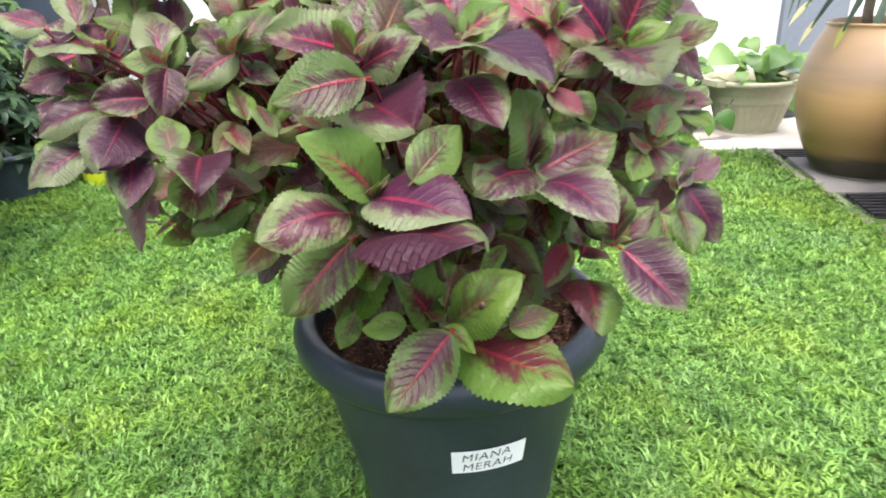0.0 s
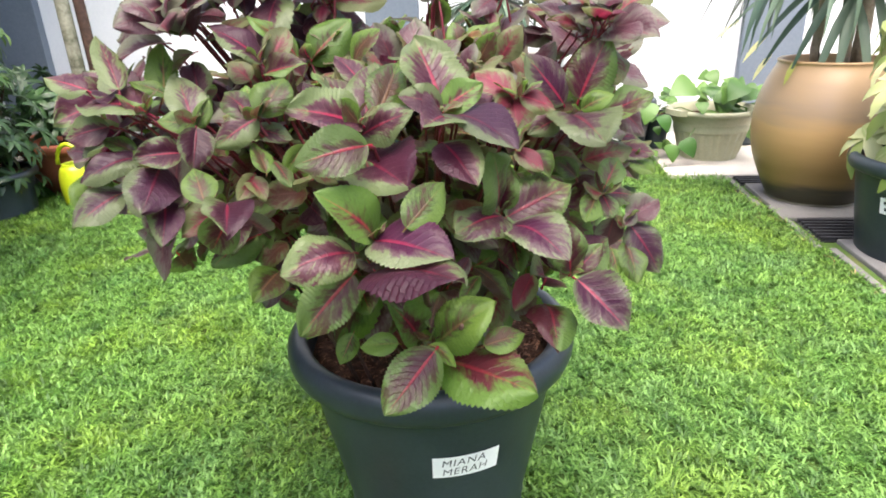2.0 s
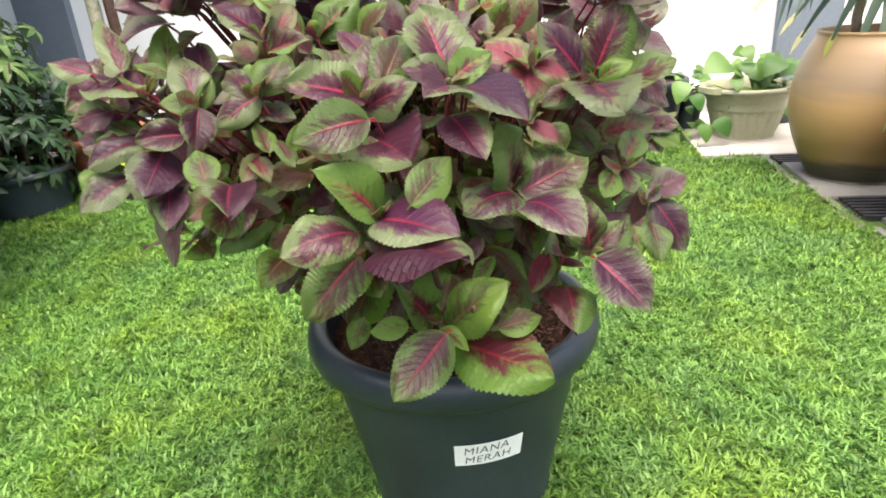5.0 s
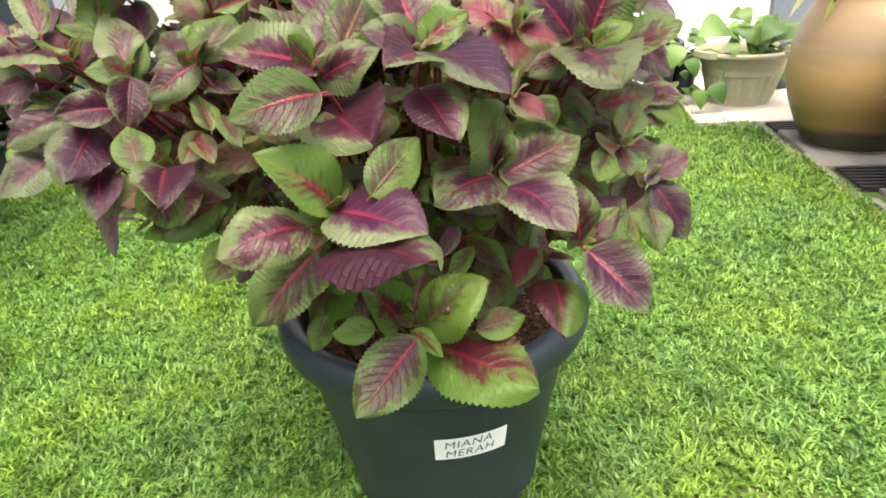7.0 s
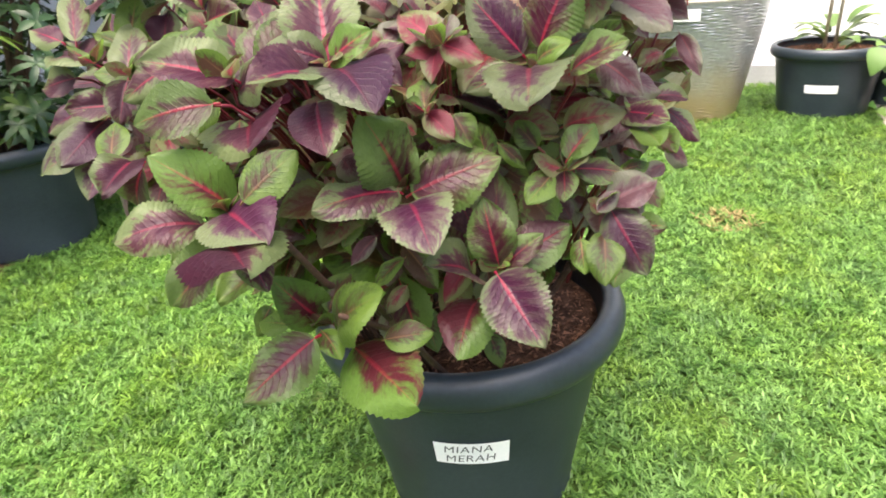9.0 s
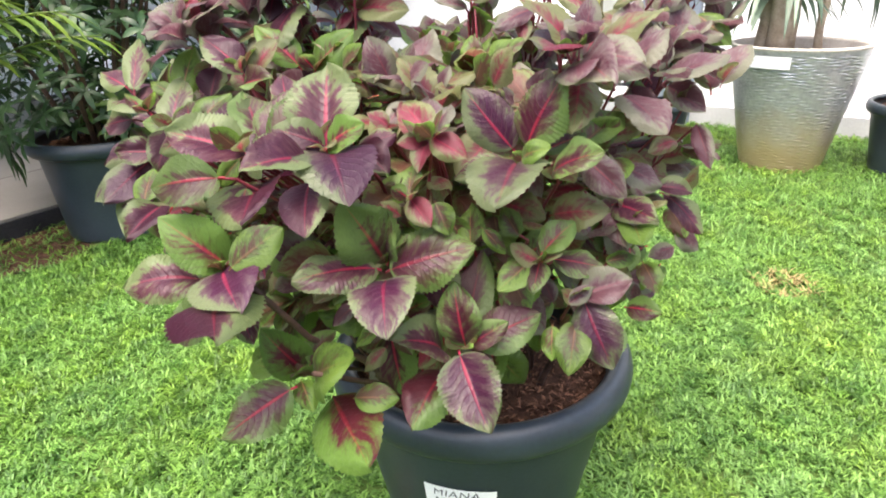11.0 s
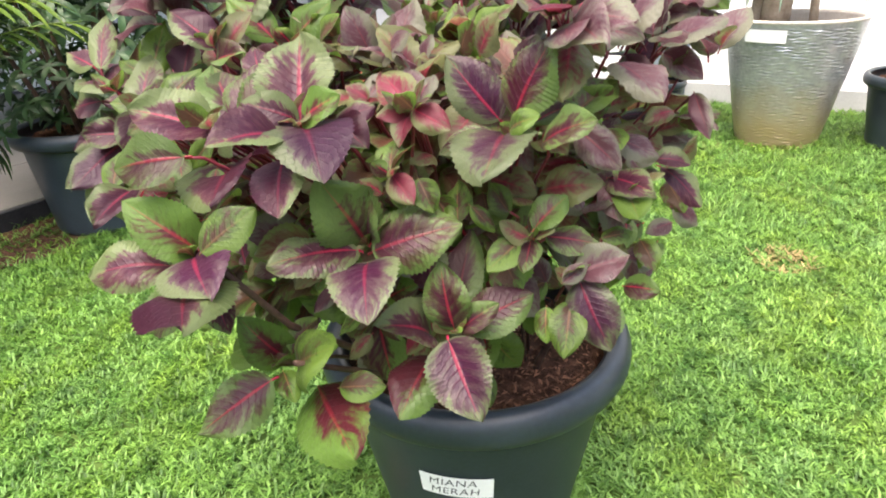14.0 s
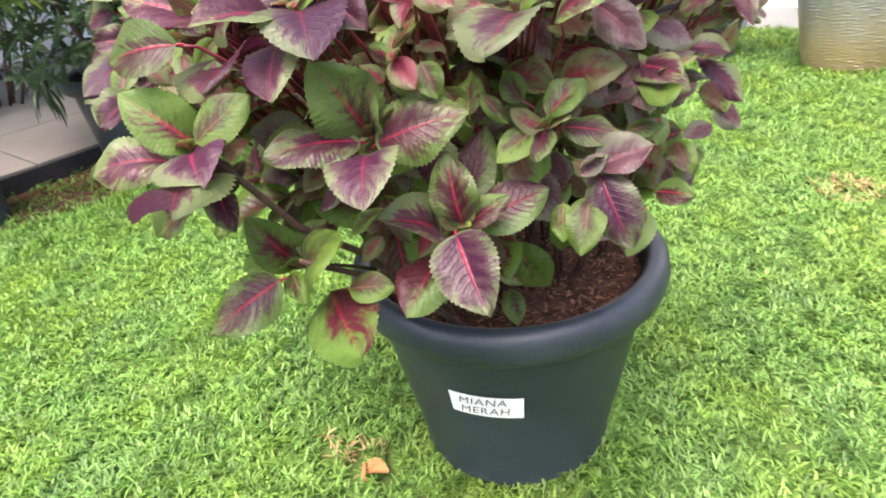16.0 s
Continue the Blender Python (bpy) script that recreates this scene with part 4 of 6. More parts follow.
# outer shoots
leaf((-0.157, -0.332, 0.715), (-0.182, -0.351, 0.721), (0.571, -0.529, 0.628), "g", 1.00)
leaf((-0.150, -0.344, 0.712), (-0.149, -0.365, 0.678), (0.572, -0.523, 0.632), "p", 1.00)
leaf((-0.086, -0.358, 0.723), (-0.118, -0.376, 0.702), (0.543, -0.554, 0.631), "p", 1.00)
leaf((-0.205, -0.329, 0.726), (-0.280, -0.317, 0.728), (0.602, -0.511, 0.614), "p", 1.00)
leaf((-0.158, -0.333, 0.712), (-0.190, -0.290, 0.753), (0.571, -0.526, 0.630), "v", 0.80)
leaf((-0.154, -0.333, 0.712), (-0.144, -0.321, 0.737), (0.568, -0.528, 0.631), "g", 0.80)
leaf((-0.089, -0.358, 0.725), (-0.122, -0.335, 0.743), (0.546, -0.554, 0.629), "e", 1.00)
leaf((-0.081, -0.356, 0.726), (-0.069, -0.322, 0.753), (0.540, -0.560, 0.629), "g", 1.10)
leaf((-0.097, -0.338, 0.723), (-0.108, -0.320, 0.747), (0.539, -0.561, 0.628), "g", 0.90)
leaf((-0.165, -0.354, 0.693), (-0.194, -0.380, 0.695), (0.576, -0.500, 0.646), "p", 1.00)
leaf((-0.273, -0.311, 0.746), (-0.312, -0.313, 0.758), (0.635, -0.496, 0.592), "p", 1.00)
leaf((-0.230, -0.324, 0.749), (-0.270, -0.282, 0.793), (0.623, -0.510, 0.594), "p", 0.55)
leaf((-0.211, -0.283, 0.735), (-0.224, -0.245, 0.784), (0.585, -0.541, 0.604), "g", 0.75)
leaf((-0.199, -0.301, 0.739), (-0.233, -0.302, 0.751), (0.590, -0.537, 0.603), "g", 0.70)
leaf((-0.183, -0.265, 0.732), (-0.201, -0.235, 0.762), (0.560, -0.565, 0.606), "p", 0.90)
shoot((-0.157, -0.332, 0.715))
shoot((-0.086, -0.358, 0.723))
shoot((-0.205, -0.329, 0.726))
leaf((0.139, -0.326, 0.685), (0.163, -0.334, 0.669), (0.284, -0.666, 0.690), "r", 1.00)
leaf((0.138, -0.327, 0.689), (0.126, -0.304, 0.705), (0.287, -0.668, 0.687), "g", 1.00)
leaf((0.128, -0.328, 0.671), (0.119, -0.341, 0.684), (0.294, -0.649, 0.702), "r", 0.80)
leaf((0.156, -0.316, 0.681), (0.170, -0.319, 0.658), (0.257, -0.673, 0.693), "g", 1.00)
leaf((0.160, -0.272, 0.633), (0.143, -0.243, 0.657), (0.222, -0.655, 0.723), "g", 0.80)
leaf((0.172, -0.269, 0.646), (0.192, -0.266, 0.626), (0.209, -0.669, 0.713), "g", 0.70)
leaf((0.198, -0.255, 0.642), (0.177, -0.247, 0.660), (0.173, -0.678, 0.715), "g", 1.00)
leaf((0.135, -0.268, 0.648), (0.160, -0.267, 0.617), (0.253, -0.660, 0.707), "g", 0.60)
shoot((0.139, -0.326, 0.685))
leaf((0.143, -0.299, 0.729), (0.174, -0.297, 0.716), (0.282, -0.714, 0.641), "r", 1.00)
leaf((0.136, -0.292, 0.727), (0.098, -0.278, 0.750), (0.288, -0.711, 0.641), "r", 1.00)
leaf((0.135, -0.293, 0.726), (0.120, -0.317, 0.726), (0.289, -0.710, 0.643), "r", 0.90)
leaf((0.132, -0.282, 0.726), (0.126, -0.248, 0.745), (0.288, -0.713, 0.639), "d", 0.90)
leaf((0.135, -0.294, 0.724), (0.139, -0.316, 0.704), (0.289, -0.708, 0.645), "r", 0.90)
leaf((0.124, -0.274, 0.725), (0.104, -0.248, 0.749), (0.294, -0.711, 0.639), "d", 0.90)
leaf((0.073, -0.270, 0.727), (0.055, -0.276, 0.738), (0.351, -0.691, 0.633), "r", 1.00)
leaf((0.067, -0.260, 0.727), (0.070, -0.236, 0.742), (0.353, -0.692, 0.630), "d", 1.00)
leaf((0.080, -0.278, 0.726), (0.078, -0.299, 0.715), (0.347, -0.690, 0.635), "r", 0.90)
shoot((0.143, -0.299, 0.729))
# pale upper shoots
leaf((-0.109, -0.276, 0.764), (-0.153, -0.286, 0.798), (0.531, -0.612, 0.586), "p", 1.00)
leaf((-0.102, -0.264, 0.762), (-0.091, -0.239, 0.793), (0.519, -0.622, 0.587), "r", 1.00)
leaf((-0.095, -0.213, 0.765), (-0.136, -0.230, 0.805), (0.487, -0.651, 0.582), "m", 1.00)
leaf((-0.083, -0.199, 0.757), (-0.041, -0.177, 0.798), (0.468, -0.659, 0.588), "m", 1.00)
leaf((-0.132, -0.254, 0.745), (-0.152, -0.251, 0.763), (0.528, -0.602, 0.599), "r", 1.40)
leaf((-0.103, -0.279, 0.753), (-0.061, -0.279, 0.761), (0.524, -0.609, 0.596), "e", 0.80)
shoot((-0.109, -0.276, 0.764))
shoot((-0.083, -0.199, 0.757))
leaf((-0.205, -0.252, 0.820), (-0.239, -0.298, 0.800), (0.601, -0.594, 0.535), "d", 1.00)
leaf((-0.212, -0.251, 0.833), (-0.257, -0.243, 0.864), (0.609, -0.596, 0.524), "d", 1.00)
leaf((-0.209, -0.247, 0.837), (-0.222, -0.218, 0.865), (0.606, -0.601, 0.520), "g", 0.60)
leaf((-0.202, -0.258, 0.832), (-0.182, -0.268, 0.807), (0.607, -0.597, 0.524), "r", 1.00)
leaf((-0.217, -0.230, 0.829), (-0.190, -0.195, 0.836), (0.598, -0.603, 0.528), "d", 0.80)
leaf((-0.240, -0.244, 0.807), (-0.202, -0.223, 0.793), (0.610, -0.576, 0.545), "p", 0.80)
leaf((-0.077, -0.373, 0.680), (-0.092, -0.356, 0.702), (0.522, -0.526, 0.672), "g", 1.00)
leaf((-0.097, -0.343, 0.712), (-0.061, -0.341, 0.701), (0.536, -0.553, 0.638), "p", 0.90)
leaf((0.003, -0.375, 0.718), (-0.042, -0.349, 0.752), (0.477, -0.592, 0.650), "p", 0.90)
leaf((0.012, -0.361, 0.722), (0.012, -0.313, 0.763), (0.462, -0.609, 0.644), "p", 0.90)
leaf((0.023, -0.358, 0.726), (0.031, -0.300, 0.762), (0.451, -0.621, 0.641), "g", 0.80)
leaf((-0.009, -0.316, 0.736), (-0.027, -0.288, 0.762), (0.462, -0.632, 0.622), "r", 0.70)
leaf((-0.125, -0.398, 0.661), (-0.144, -0.371, 0.683), (0.557, -0.473, 0.683), "g", 1.10)
leaf((-0.100, -0.358, 0.668), (-0.081, -0.372, 0.653), (0.524, -0.518, 0.676), "r", 1.00)
leaf((-0.096, -0.356, 0.672), (-0.106, -0.375, 0.654), (0.522, -0.524, 0.674), "r", 0.90)
leaf((-0.074, -0.360, 0.686), (-0.055, -0.375, 0.666), (0.516, -0.540, 0.665), "e", 0.90)
leaf((-0.052, -0.341, 0.695), (-0.070, -0.354, 0.671), (0.493, -0.569, 0.658), "g", 0.80)
leaf((0.168, -0.189, 0.683), (0.193, -0.205, 0.660), (0.199, -0.721, 0.664), "d", 1.00)
leaf((0.097, -0.171, 0.718), (0.112, -0.139, 0.736), (0.280, -0.726, 0.628), "r", 1.00)
leaf((0.120, -0.212, 0.712), (0.147, -0.218, 0.685), (0.269, -0.719, 0.641), "r", 1.00)
leaf((0.099, -0.315, 0.566), (0.134, -0.329, 0.539), (0.281, -0.566, 0.775), "g", 0.80)
leaf((0.155, -0.303, 0.553), (0.138, -0.327, 0.525), (0.213, -0.579, 0.787), "r", 0.80)
leaf((0.027, -0.422, 0.607), (0.048, -0.430, 0.576), (0.415, -0.495, 0.763), "p", 0.90)
leaf((-0.073, -0.129, 0.815), (-0.012, -0.119, 0.814), (0.443, -0.716, 0.540), "r", 1.00)
leaf((0.103, -0.329, 0.562), (0.087, -0.352, 0.542), (0.279, -0.556, 0.783), "g", 0.70)
leaf((0.108, -0.337, 0.541), (0.097, -0.355, 0.523), (0.269, -0.537, 0.799), "r", 0.80)
leaf((0.096, -0.354, 0.592), (0.083, -0.373, 0.575), (0.308, -0.560, 0.769), "d", 0.70)
leaf((0.045, -0.405, 0.623), (0.048, -0.426, 0.606), (0.398, -0.527, 0.750), "g", 0.80)
leaf((0.228, -0.103, 0.631), (0.275, -0.106, 0.615), (0.108, -0.717, 0.688), "p", 0.90)
leaf((0.234, -0.114, 0.629), (0.261, -0.138, 0.599), (0.103, -0.714, 0.692), "g", 0.90)
# the upper clumps
leaf((-0.175, -0.199, 0.860), (-0.230, -0.225, 0.890), (0.567, -0.653, 0.502), "d", 0.60)
leaf((-0.177, -0.201, 0.859), (-0.201, -0.163, 0.894), (0.569, -0.651, 0.503), "d", 0.90)
leaf((-0.192, -0.186, 0.857), (-0.181, -0.198, 0.813), (0.569, -0.649, 0.505), "p", 0.80)
leaf((-0.146, -0.181, 0.857), (-0.191, -0.156, 0.898), (0.537, -0.676, 0.505), "d", 0.90)
leaf((-0.148, -0.171, 0.853), (-0.158, -0.120, 0.896), (0.532, -0.678, 0.508), "d", 0.90)
leaf((-0.134, -0.188, 0.852), (-0.106, -0.162, 0.865), (0.531, -0.678, 0.508), "d", 0.70)
leaf((-0.140, -0.191, 0.854), (-0.104, -0.203, 0.828), (0.537, -0.674, 0.507), "d", 0.90)
leaf((-0.139, -0.168, 0.847), (-0.111, -0.151, 0.840), (0.522, -0.682, 0.513), "p", 1.20)
leaf((-0.160, -0.176, 0.832), (-0.152, -0.195, 0.805), (0.536, -0.661, 0.525), "p", 1.10)
leaf((-0.137, -0.165, 0.819), (-0.123, -0.169, 0.790), (0.510, -0.673, 0.536), "p", 1.20)
leaf((-0.158, -0.202, 0.856), (-0.127, -0.203, 0.833), (0.556, -0.660, 0.504), "d", 0.80)
leaf((-0.076, -0.153, 0.878), (-0.050, -0.101, 0.896), (0.475, -0.734, 0.485), "d", 0.60)
leaf((-0.071, -0.155, 0.867), (-0.029, -0.125, 0.867), (0.470, -0.731, 0.495), "d", 0.50)
leaf((-0.079, -0.160, 0.867), (-0.096, -0.182, 0.875), (0.479, -0.725, 0.495), "p", 0.70)
leaf((-0.092, -0.141, 0.873), (-0.146, -0.166, 0.901), (0.480, -0.727, 0.491), "p", 0.60)
leaf((-0.094, -0.135, 0.889), (-0.082, -0.109, 0.899), (0.483, -0.734, 0.478), "d", 0.90)
leaf((-0.087, -0.133, 0.826), (-0.068, -0.080, 0.859), (0.460, -0.713, 0.530), "d", 1.00)
leaf((-0.079, -0.150, 0.834), (-0.107, -0.159, 0.859), (0.464, -0.714, 0.524), "d", 0.70)
leaf((-0.076, -0.109, 0.803), (-0.043, -0.095, 0.782), (0.433, -0.716, 0.548), "d", 0.80)
leaf((-0.083, -0.137, 0.812), (-0.084, -0.159, 0.794), (0.454, -0.707, 0.542), "r", 0.90)
leaf((-0.085, -0.134, 0.823), (-0.106, -0.153, 0.841), (0.457, -0.712, 0.533), "d", 0.60)
leaf((0.039, -0.075, 0.821), (0.010, -0.069, 0.852), (0.323, -0.781, 0.535), "r", 0.80)
leaf((0.043, -0.072, 0.821), (0.053, -0.023, 0.857), (0.318, -0.782, 0.535), "r", 0.70)
leaf((0.030, -0.071, 0.814), (-0.000, -0.089, 0.822), (0.329, -0.774, 0.540), "d", 0.60)
leaf((0.034, -0.058, 0.807), (0.048, -0.028, 0.825), (0.319, -0.775, 0.546), "d", 0.90)
leaf((0.115, -0.058, 0.838), (0.080, -0.036, 0.886), (0.245, -0.818, 0.521), "r", 0.80)
leaf((0.120, -0.046, 0.830), (0.132, 0.003, 0.861), (0.234, -0.816, 0.528), "r", 0.80)
leaf((0.137, -0.061, 0.828), (0.184, -0.052, 0.803), (0.221, -0.819, 0.530), "r", 0.70)
leaf((0.104, -0.052, 0.841), (0.066, -0.056, 0.864), (0.255, -0.816, 0.518), "r", 0.70)
leaf((0.125, -0.042, 0.829), (0.160, -0.015, 0.835), (0.228, -0.818, 0.528), "d", 0.80)
leaf((0.106, -0.064, 0.811), (0.084, -0.099, 0.795), (0.252, -0.801, 0.544), "d", 0.90)
leaf((0.101, -0.070, 0.806), (0.112, -0.086, 0.780), (0.258, -0.796, 0.548), "r", 0.80)
leaf((0.216, -0.143, 0.772), (0.259, -0.130, 0.761), (0.147, -0.799, 0.583), "d", 0.80)
leaf((0.205, -0.136, 0.776), (0.168, -0.169, 0.789), (0.159, -0.800, 0.578), "r", 0.60)
leaf((0.201, -0.121, 0.785), (0.159, -0.156, 0.804), (0.161, -0.807, 0.569), "d", 0.90)
leaf((0.215, -0.133, 0.768), (0.224, -0.093, 0.785), (0.145, -0.798, 0.586), "d", 0.80)
leaf((0.215, -0.146, 0.767), (0.234, -0.153, 0.750), (0.148, -0.795, 0.588), "r", 0.90)
leaf((0.226, -0.077, 0.788), (0.202, -0.056, 0.814), (0.122, -0.816, 0.564), "d", 1.00)
leaf((0.223, -0.035, 0.828), (0.199, -0.071, 0.814), (0.121, -0.839, 0.530), "r", 0.40)
leaf((0.223, 0.090, 0.818), (0.173, 0.100, 0.859), (0.102, -0.837, 0.537), "g", 0.90)
leaf((0.227, 0.107, 0.821), (0.223, 0.147, 0.859), (0.097, -0.839, 0.535), "d", 0.90)
leaf((0.228, 0.108, 0.820), (0.266, 0.171, 0.845), (0.095, -0.839, 0.536), "d", 0.70)
leaf((0.234, 0.097, 0.816), (0.280, 0.115, 0.811), (0.091, -0.838, 0.539), "d", 0.60)
leaf((0.222, 0.087, 0.812), (0.196, 0.051, 0.802), (0.103, -0.835, 0.541), "d", 0.80)
leaf((0.240, 0.092, 0.795), (0.279, 0.092, 0.764), (0.084, -0.829, 0.553), "g", 0.90)
leaf((0.229, 0.054, 0.786), (0.260, 0.048, 0.751), (0.099, -0.822, 0.561), "d", 0.80)
leaf((0.241, -0.001, 0.730), (0.281, 0.003, 0.706), (0.090, -0.791, 0.605), "d", 0.80)
leaf((0.240, -0.017, 0.696), (0.221, -0.032, 0.693), (0.091, -0.771, 0.630), "r", 1.00)
leaf((0.263, 0.059, 0.743), (0.281, 0.088, 0.750), (0.063, -0.805, 0.590), "d", 1.00)
leaf((0.274, 0.004, 0.690), (0.299, -0.021, 0.652), (0.055, -0.773, 0.632), "d", 0.60)
leaf((0.231, 0.024, 0.746), (0.204, 0.022, 0.755), (0.099, -0.801, 0.591), "d", 1.00)
leaf((0.253, 0.041, 0.748), (0.279, 0.052, 0.732), (0.075, -0.805, 0.588), "d", 0.90)
leaf((0.228, 0.033, 0.770), (0.254, 0.041, 0.747), (0.101, -0.813, 0.573), "d", 0.90)
leaf((0.257, -0.014, 0.676), (0.238, -0.044, 0.668), (0.072, -0.762, 0.644), "r", 0.80)
leaf((0.213, -0.034, 0.731), (0.249, -0.050, 0.695), (0.124, -0.785, 0.607), "d", 0.70)
leaf((0.224, -0.014, 0.728), (0.216, -0.042, 0.707), (0.109, -0.787, 0.607), "r", 0.80)
leaf((0.004, -0.129, 0.746), (0.014, -0.082, 0.777), (0.360, -0.717, 0.597), "g", 1.00)
leaf((0.056, -0.085, 0.762), (0.072, -0.040, 0.780), (0.299, -0.756, 0.583), "g", 0.80)
leaf((0.074, -0.066, 0.747), (0.076, -0.027, 0.775), (0.272, -0.758, 0.593), "g", 0.80)
leaf((0.073, -0.087, 0.732), (0.049, -0.100, 0.741), (0.277, -0.745, 0.607), "g", 0.80)
leaf((-0.026, -0.140, 0.768), (-0.054, -0.157, 0.774), (0.397, -0.712, 0.579), "p", 0.80)
leaf((-0.017, -0.126, 0.756), (-0.015, -0.102, 0.779), (0.380, -0.715, 0.587), "p", 0.80)
leaf((-0.017, -0.146, 0.742), (-0.034, -0.168, 0.749), (0.384, -0.702, 0.600), "d", 0.80)
leaf((0.091, -0.108, 0.714), (0.061, -0.094, 0.733), (0.263, -0.737, 0.623), "r", 0.70)
shoot((-0.170, -0.200, 0.850))
shoot((-0.140, -0.180, 0.850))
shoot((-0.060, -0.150, 0.860))
shoot((0.040, -0.070, 0.830))
shoot((0.117, -0.053, 0.848))
shoot((0.224, 0.090, 0.816))
shoot((0.213, -0.142, 0.779))
shoot((0.259, 0.004, 0.714))
shoot((0.030, -0.100, 0.770))
shoot((-0.205, -0.252, 0.820))
shoot((-0.073, -0.129, 0.815))
# the inner and rear shoots, which only show between the front ones
def inner_leaf(base, tip, up, key):
    base, tip = Vector(base), Vector(tip)
    if tip.x < 0.31 or tip.z > 0.75:
        loose.append((base, tip, Vector(up), key))


fill_rng = random.Random(77)
for k in range(64):
    a = k * 2.39996
    f = (k + 0.5) / 64
    rad = 0.34 * math.sqrt(f) * fill_rng.uniform(0.8, 1.05)
    x, y = -0.05 + 1.05 * rad * math.cos(a), 0.0 + 0.98 * rad * math.sin(a)
    z = 0.79 - 0.75 * (x + 0.05) ** 2 - 1.6 * max(0.0, rad - 0.12) ** 2 - fill_rng.uniform(0, 0.20)
    z -= 0.13 * max(0.0, 1 - abs(x - 0.05) / 0.14)
    if x > 0.19 and z < 0.66:
        continue
    c = Vector((x, y, z))
    out = Vector((x + 0.05, y, 0)).normalized() * (rad / 0.34) + Vector((0, 0, 0.8))
    rosette(c, out, "ddpe" if z > 0.62 else "gedg", 0.075, fill_rng, 3, inner_leaf)
    if k % 2 == 0:
        stem(c, None, 0.005)
# fuller shoot tips in the upper clumps
for x, y, z, keys in ((-0.23, -0.21, 0.815, "pd"), (-0.22, -0.19, 0.83, "dd"), (-0.16, -0.15, 0.845, "dd"), (-0.12, -0.17, 0.83, "dp"), (-0.05, -0.14, 0.855, "pd"), (-0.09, -0.11, 0.815, "dp"),
                      (-0.15, -0.08, 0.80, "d"), (-0.02, -0.06, 0.74, "g"), (0.07, -0.12, 0.735, "g"), (0.10, -0.05, 0.745, "gd"), (0.03, -0.13, 0.70, "gr"), (0.14, -0.14, 0.70, "gd"), (0.02, -0.16, 0.73, "dr"), (0.08, -0.20, 0.72, "rd"), (0.22, -0.19, 0.775, "dr"), (0.24, -0.04, 0.74, "d"),
                      (0.22, -0.10, 0.74, "d"), (0.18, 0.02, 0.76, "dr"), (0.04, -0.05, 0.76, "g"), (-0.30, -0.20, 0.68, "pd"), (-0.35, -0.11, 0.70, "pd"), (-0.26, -0.26, 0.71, "pg")):
    rosette((x, y, z), (x * 0.6, y * 0.6 - 0.1, 0.6), keys, 0.068, fill_rng, 3, inner_leaf)
for x, y, z in ((-0.24, 0.05, 0.59), (-0.18, -0.02, 0.61), (-0.30, 0.02, 0.60), (-0.34, -0.06, 0.63), (-0.27, 0.08, 0.62)):
    rosette((x, y, z), (x * 0.6, -0.3, 0.5), "dpe", 0.07, fill_rng, 3, inner_leaf)
for x, y, z, keys in ((0.197, 0.057, 0.784, "dr"), (0.230, 0.065, 0.750, "d"), (0.255, 0.115, 0.764, "d"), (0.278, 0.044, 0.716, "dr"), (0.196, 0.011, 0.743, "d"), (0.261, 0.142, 0.817, "d"), (0.192, 0.103, 0.838, "d"), (-0.191, -0.233, 0.779, "dr"), (-0.166, -0.199, 0.800, "d"), (-0.200, -0.263, 0.788, "d"), (-0.135, -0.141, 0.815, "dr")):
    rosette((x, y, z), (x * 0.6, y * 0.6 - 0.2, 0.6), keys, 0.062, fill_rng, 3, inner_leaf)
# old leaves deep inside, low on the stems
for k in range(110):
    a, rad = fill_rng.uniform(0, 6.283), 0.24 * math.sqrt(fill_rng.random())
    c = Vector((-0.02 + rad * math.cos(a), -0.06 + rad * math.sin(a), fill_rng.uniform(0.43, 0.66)))
    d = Vector((math.cos(a), math.sin(a), fill_rng.uniform(-0.9, 0.3))).normalized()
    if c.z < 0.5 or (c.x > 0.06 and c.z < 0.58):
        continue
    inner_leaf(c, c + d * fill_rng.uniform(0.045, 0.075), Vector((math.cos(a), math.sin(a), 1.0)), fill_rng.choice("ggdey"))
# pale and green leaves that put the middle's backlit glow into colour
for k in range(120):
    c = Vector((fill_rng.uniform(-0.06, 0.17), fill_rng.uniform(-0.20, 0.02), fill_rng.uniform(0.61, 0.735)))
    d = Vector((fill_rng.uniform(-1, 1), fill_rng.uniform(-1, 0.4), fill_rng.uniform(-0.5, 0.7))).normalized()
    inner_leaf(c, c + d * fill_rng.uniform(0.030, 0.055), Vector((0.2, -0.5, 0.8)), fill_rng.choice("yygg"))
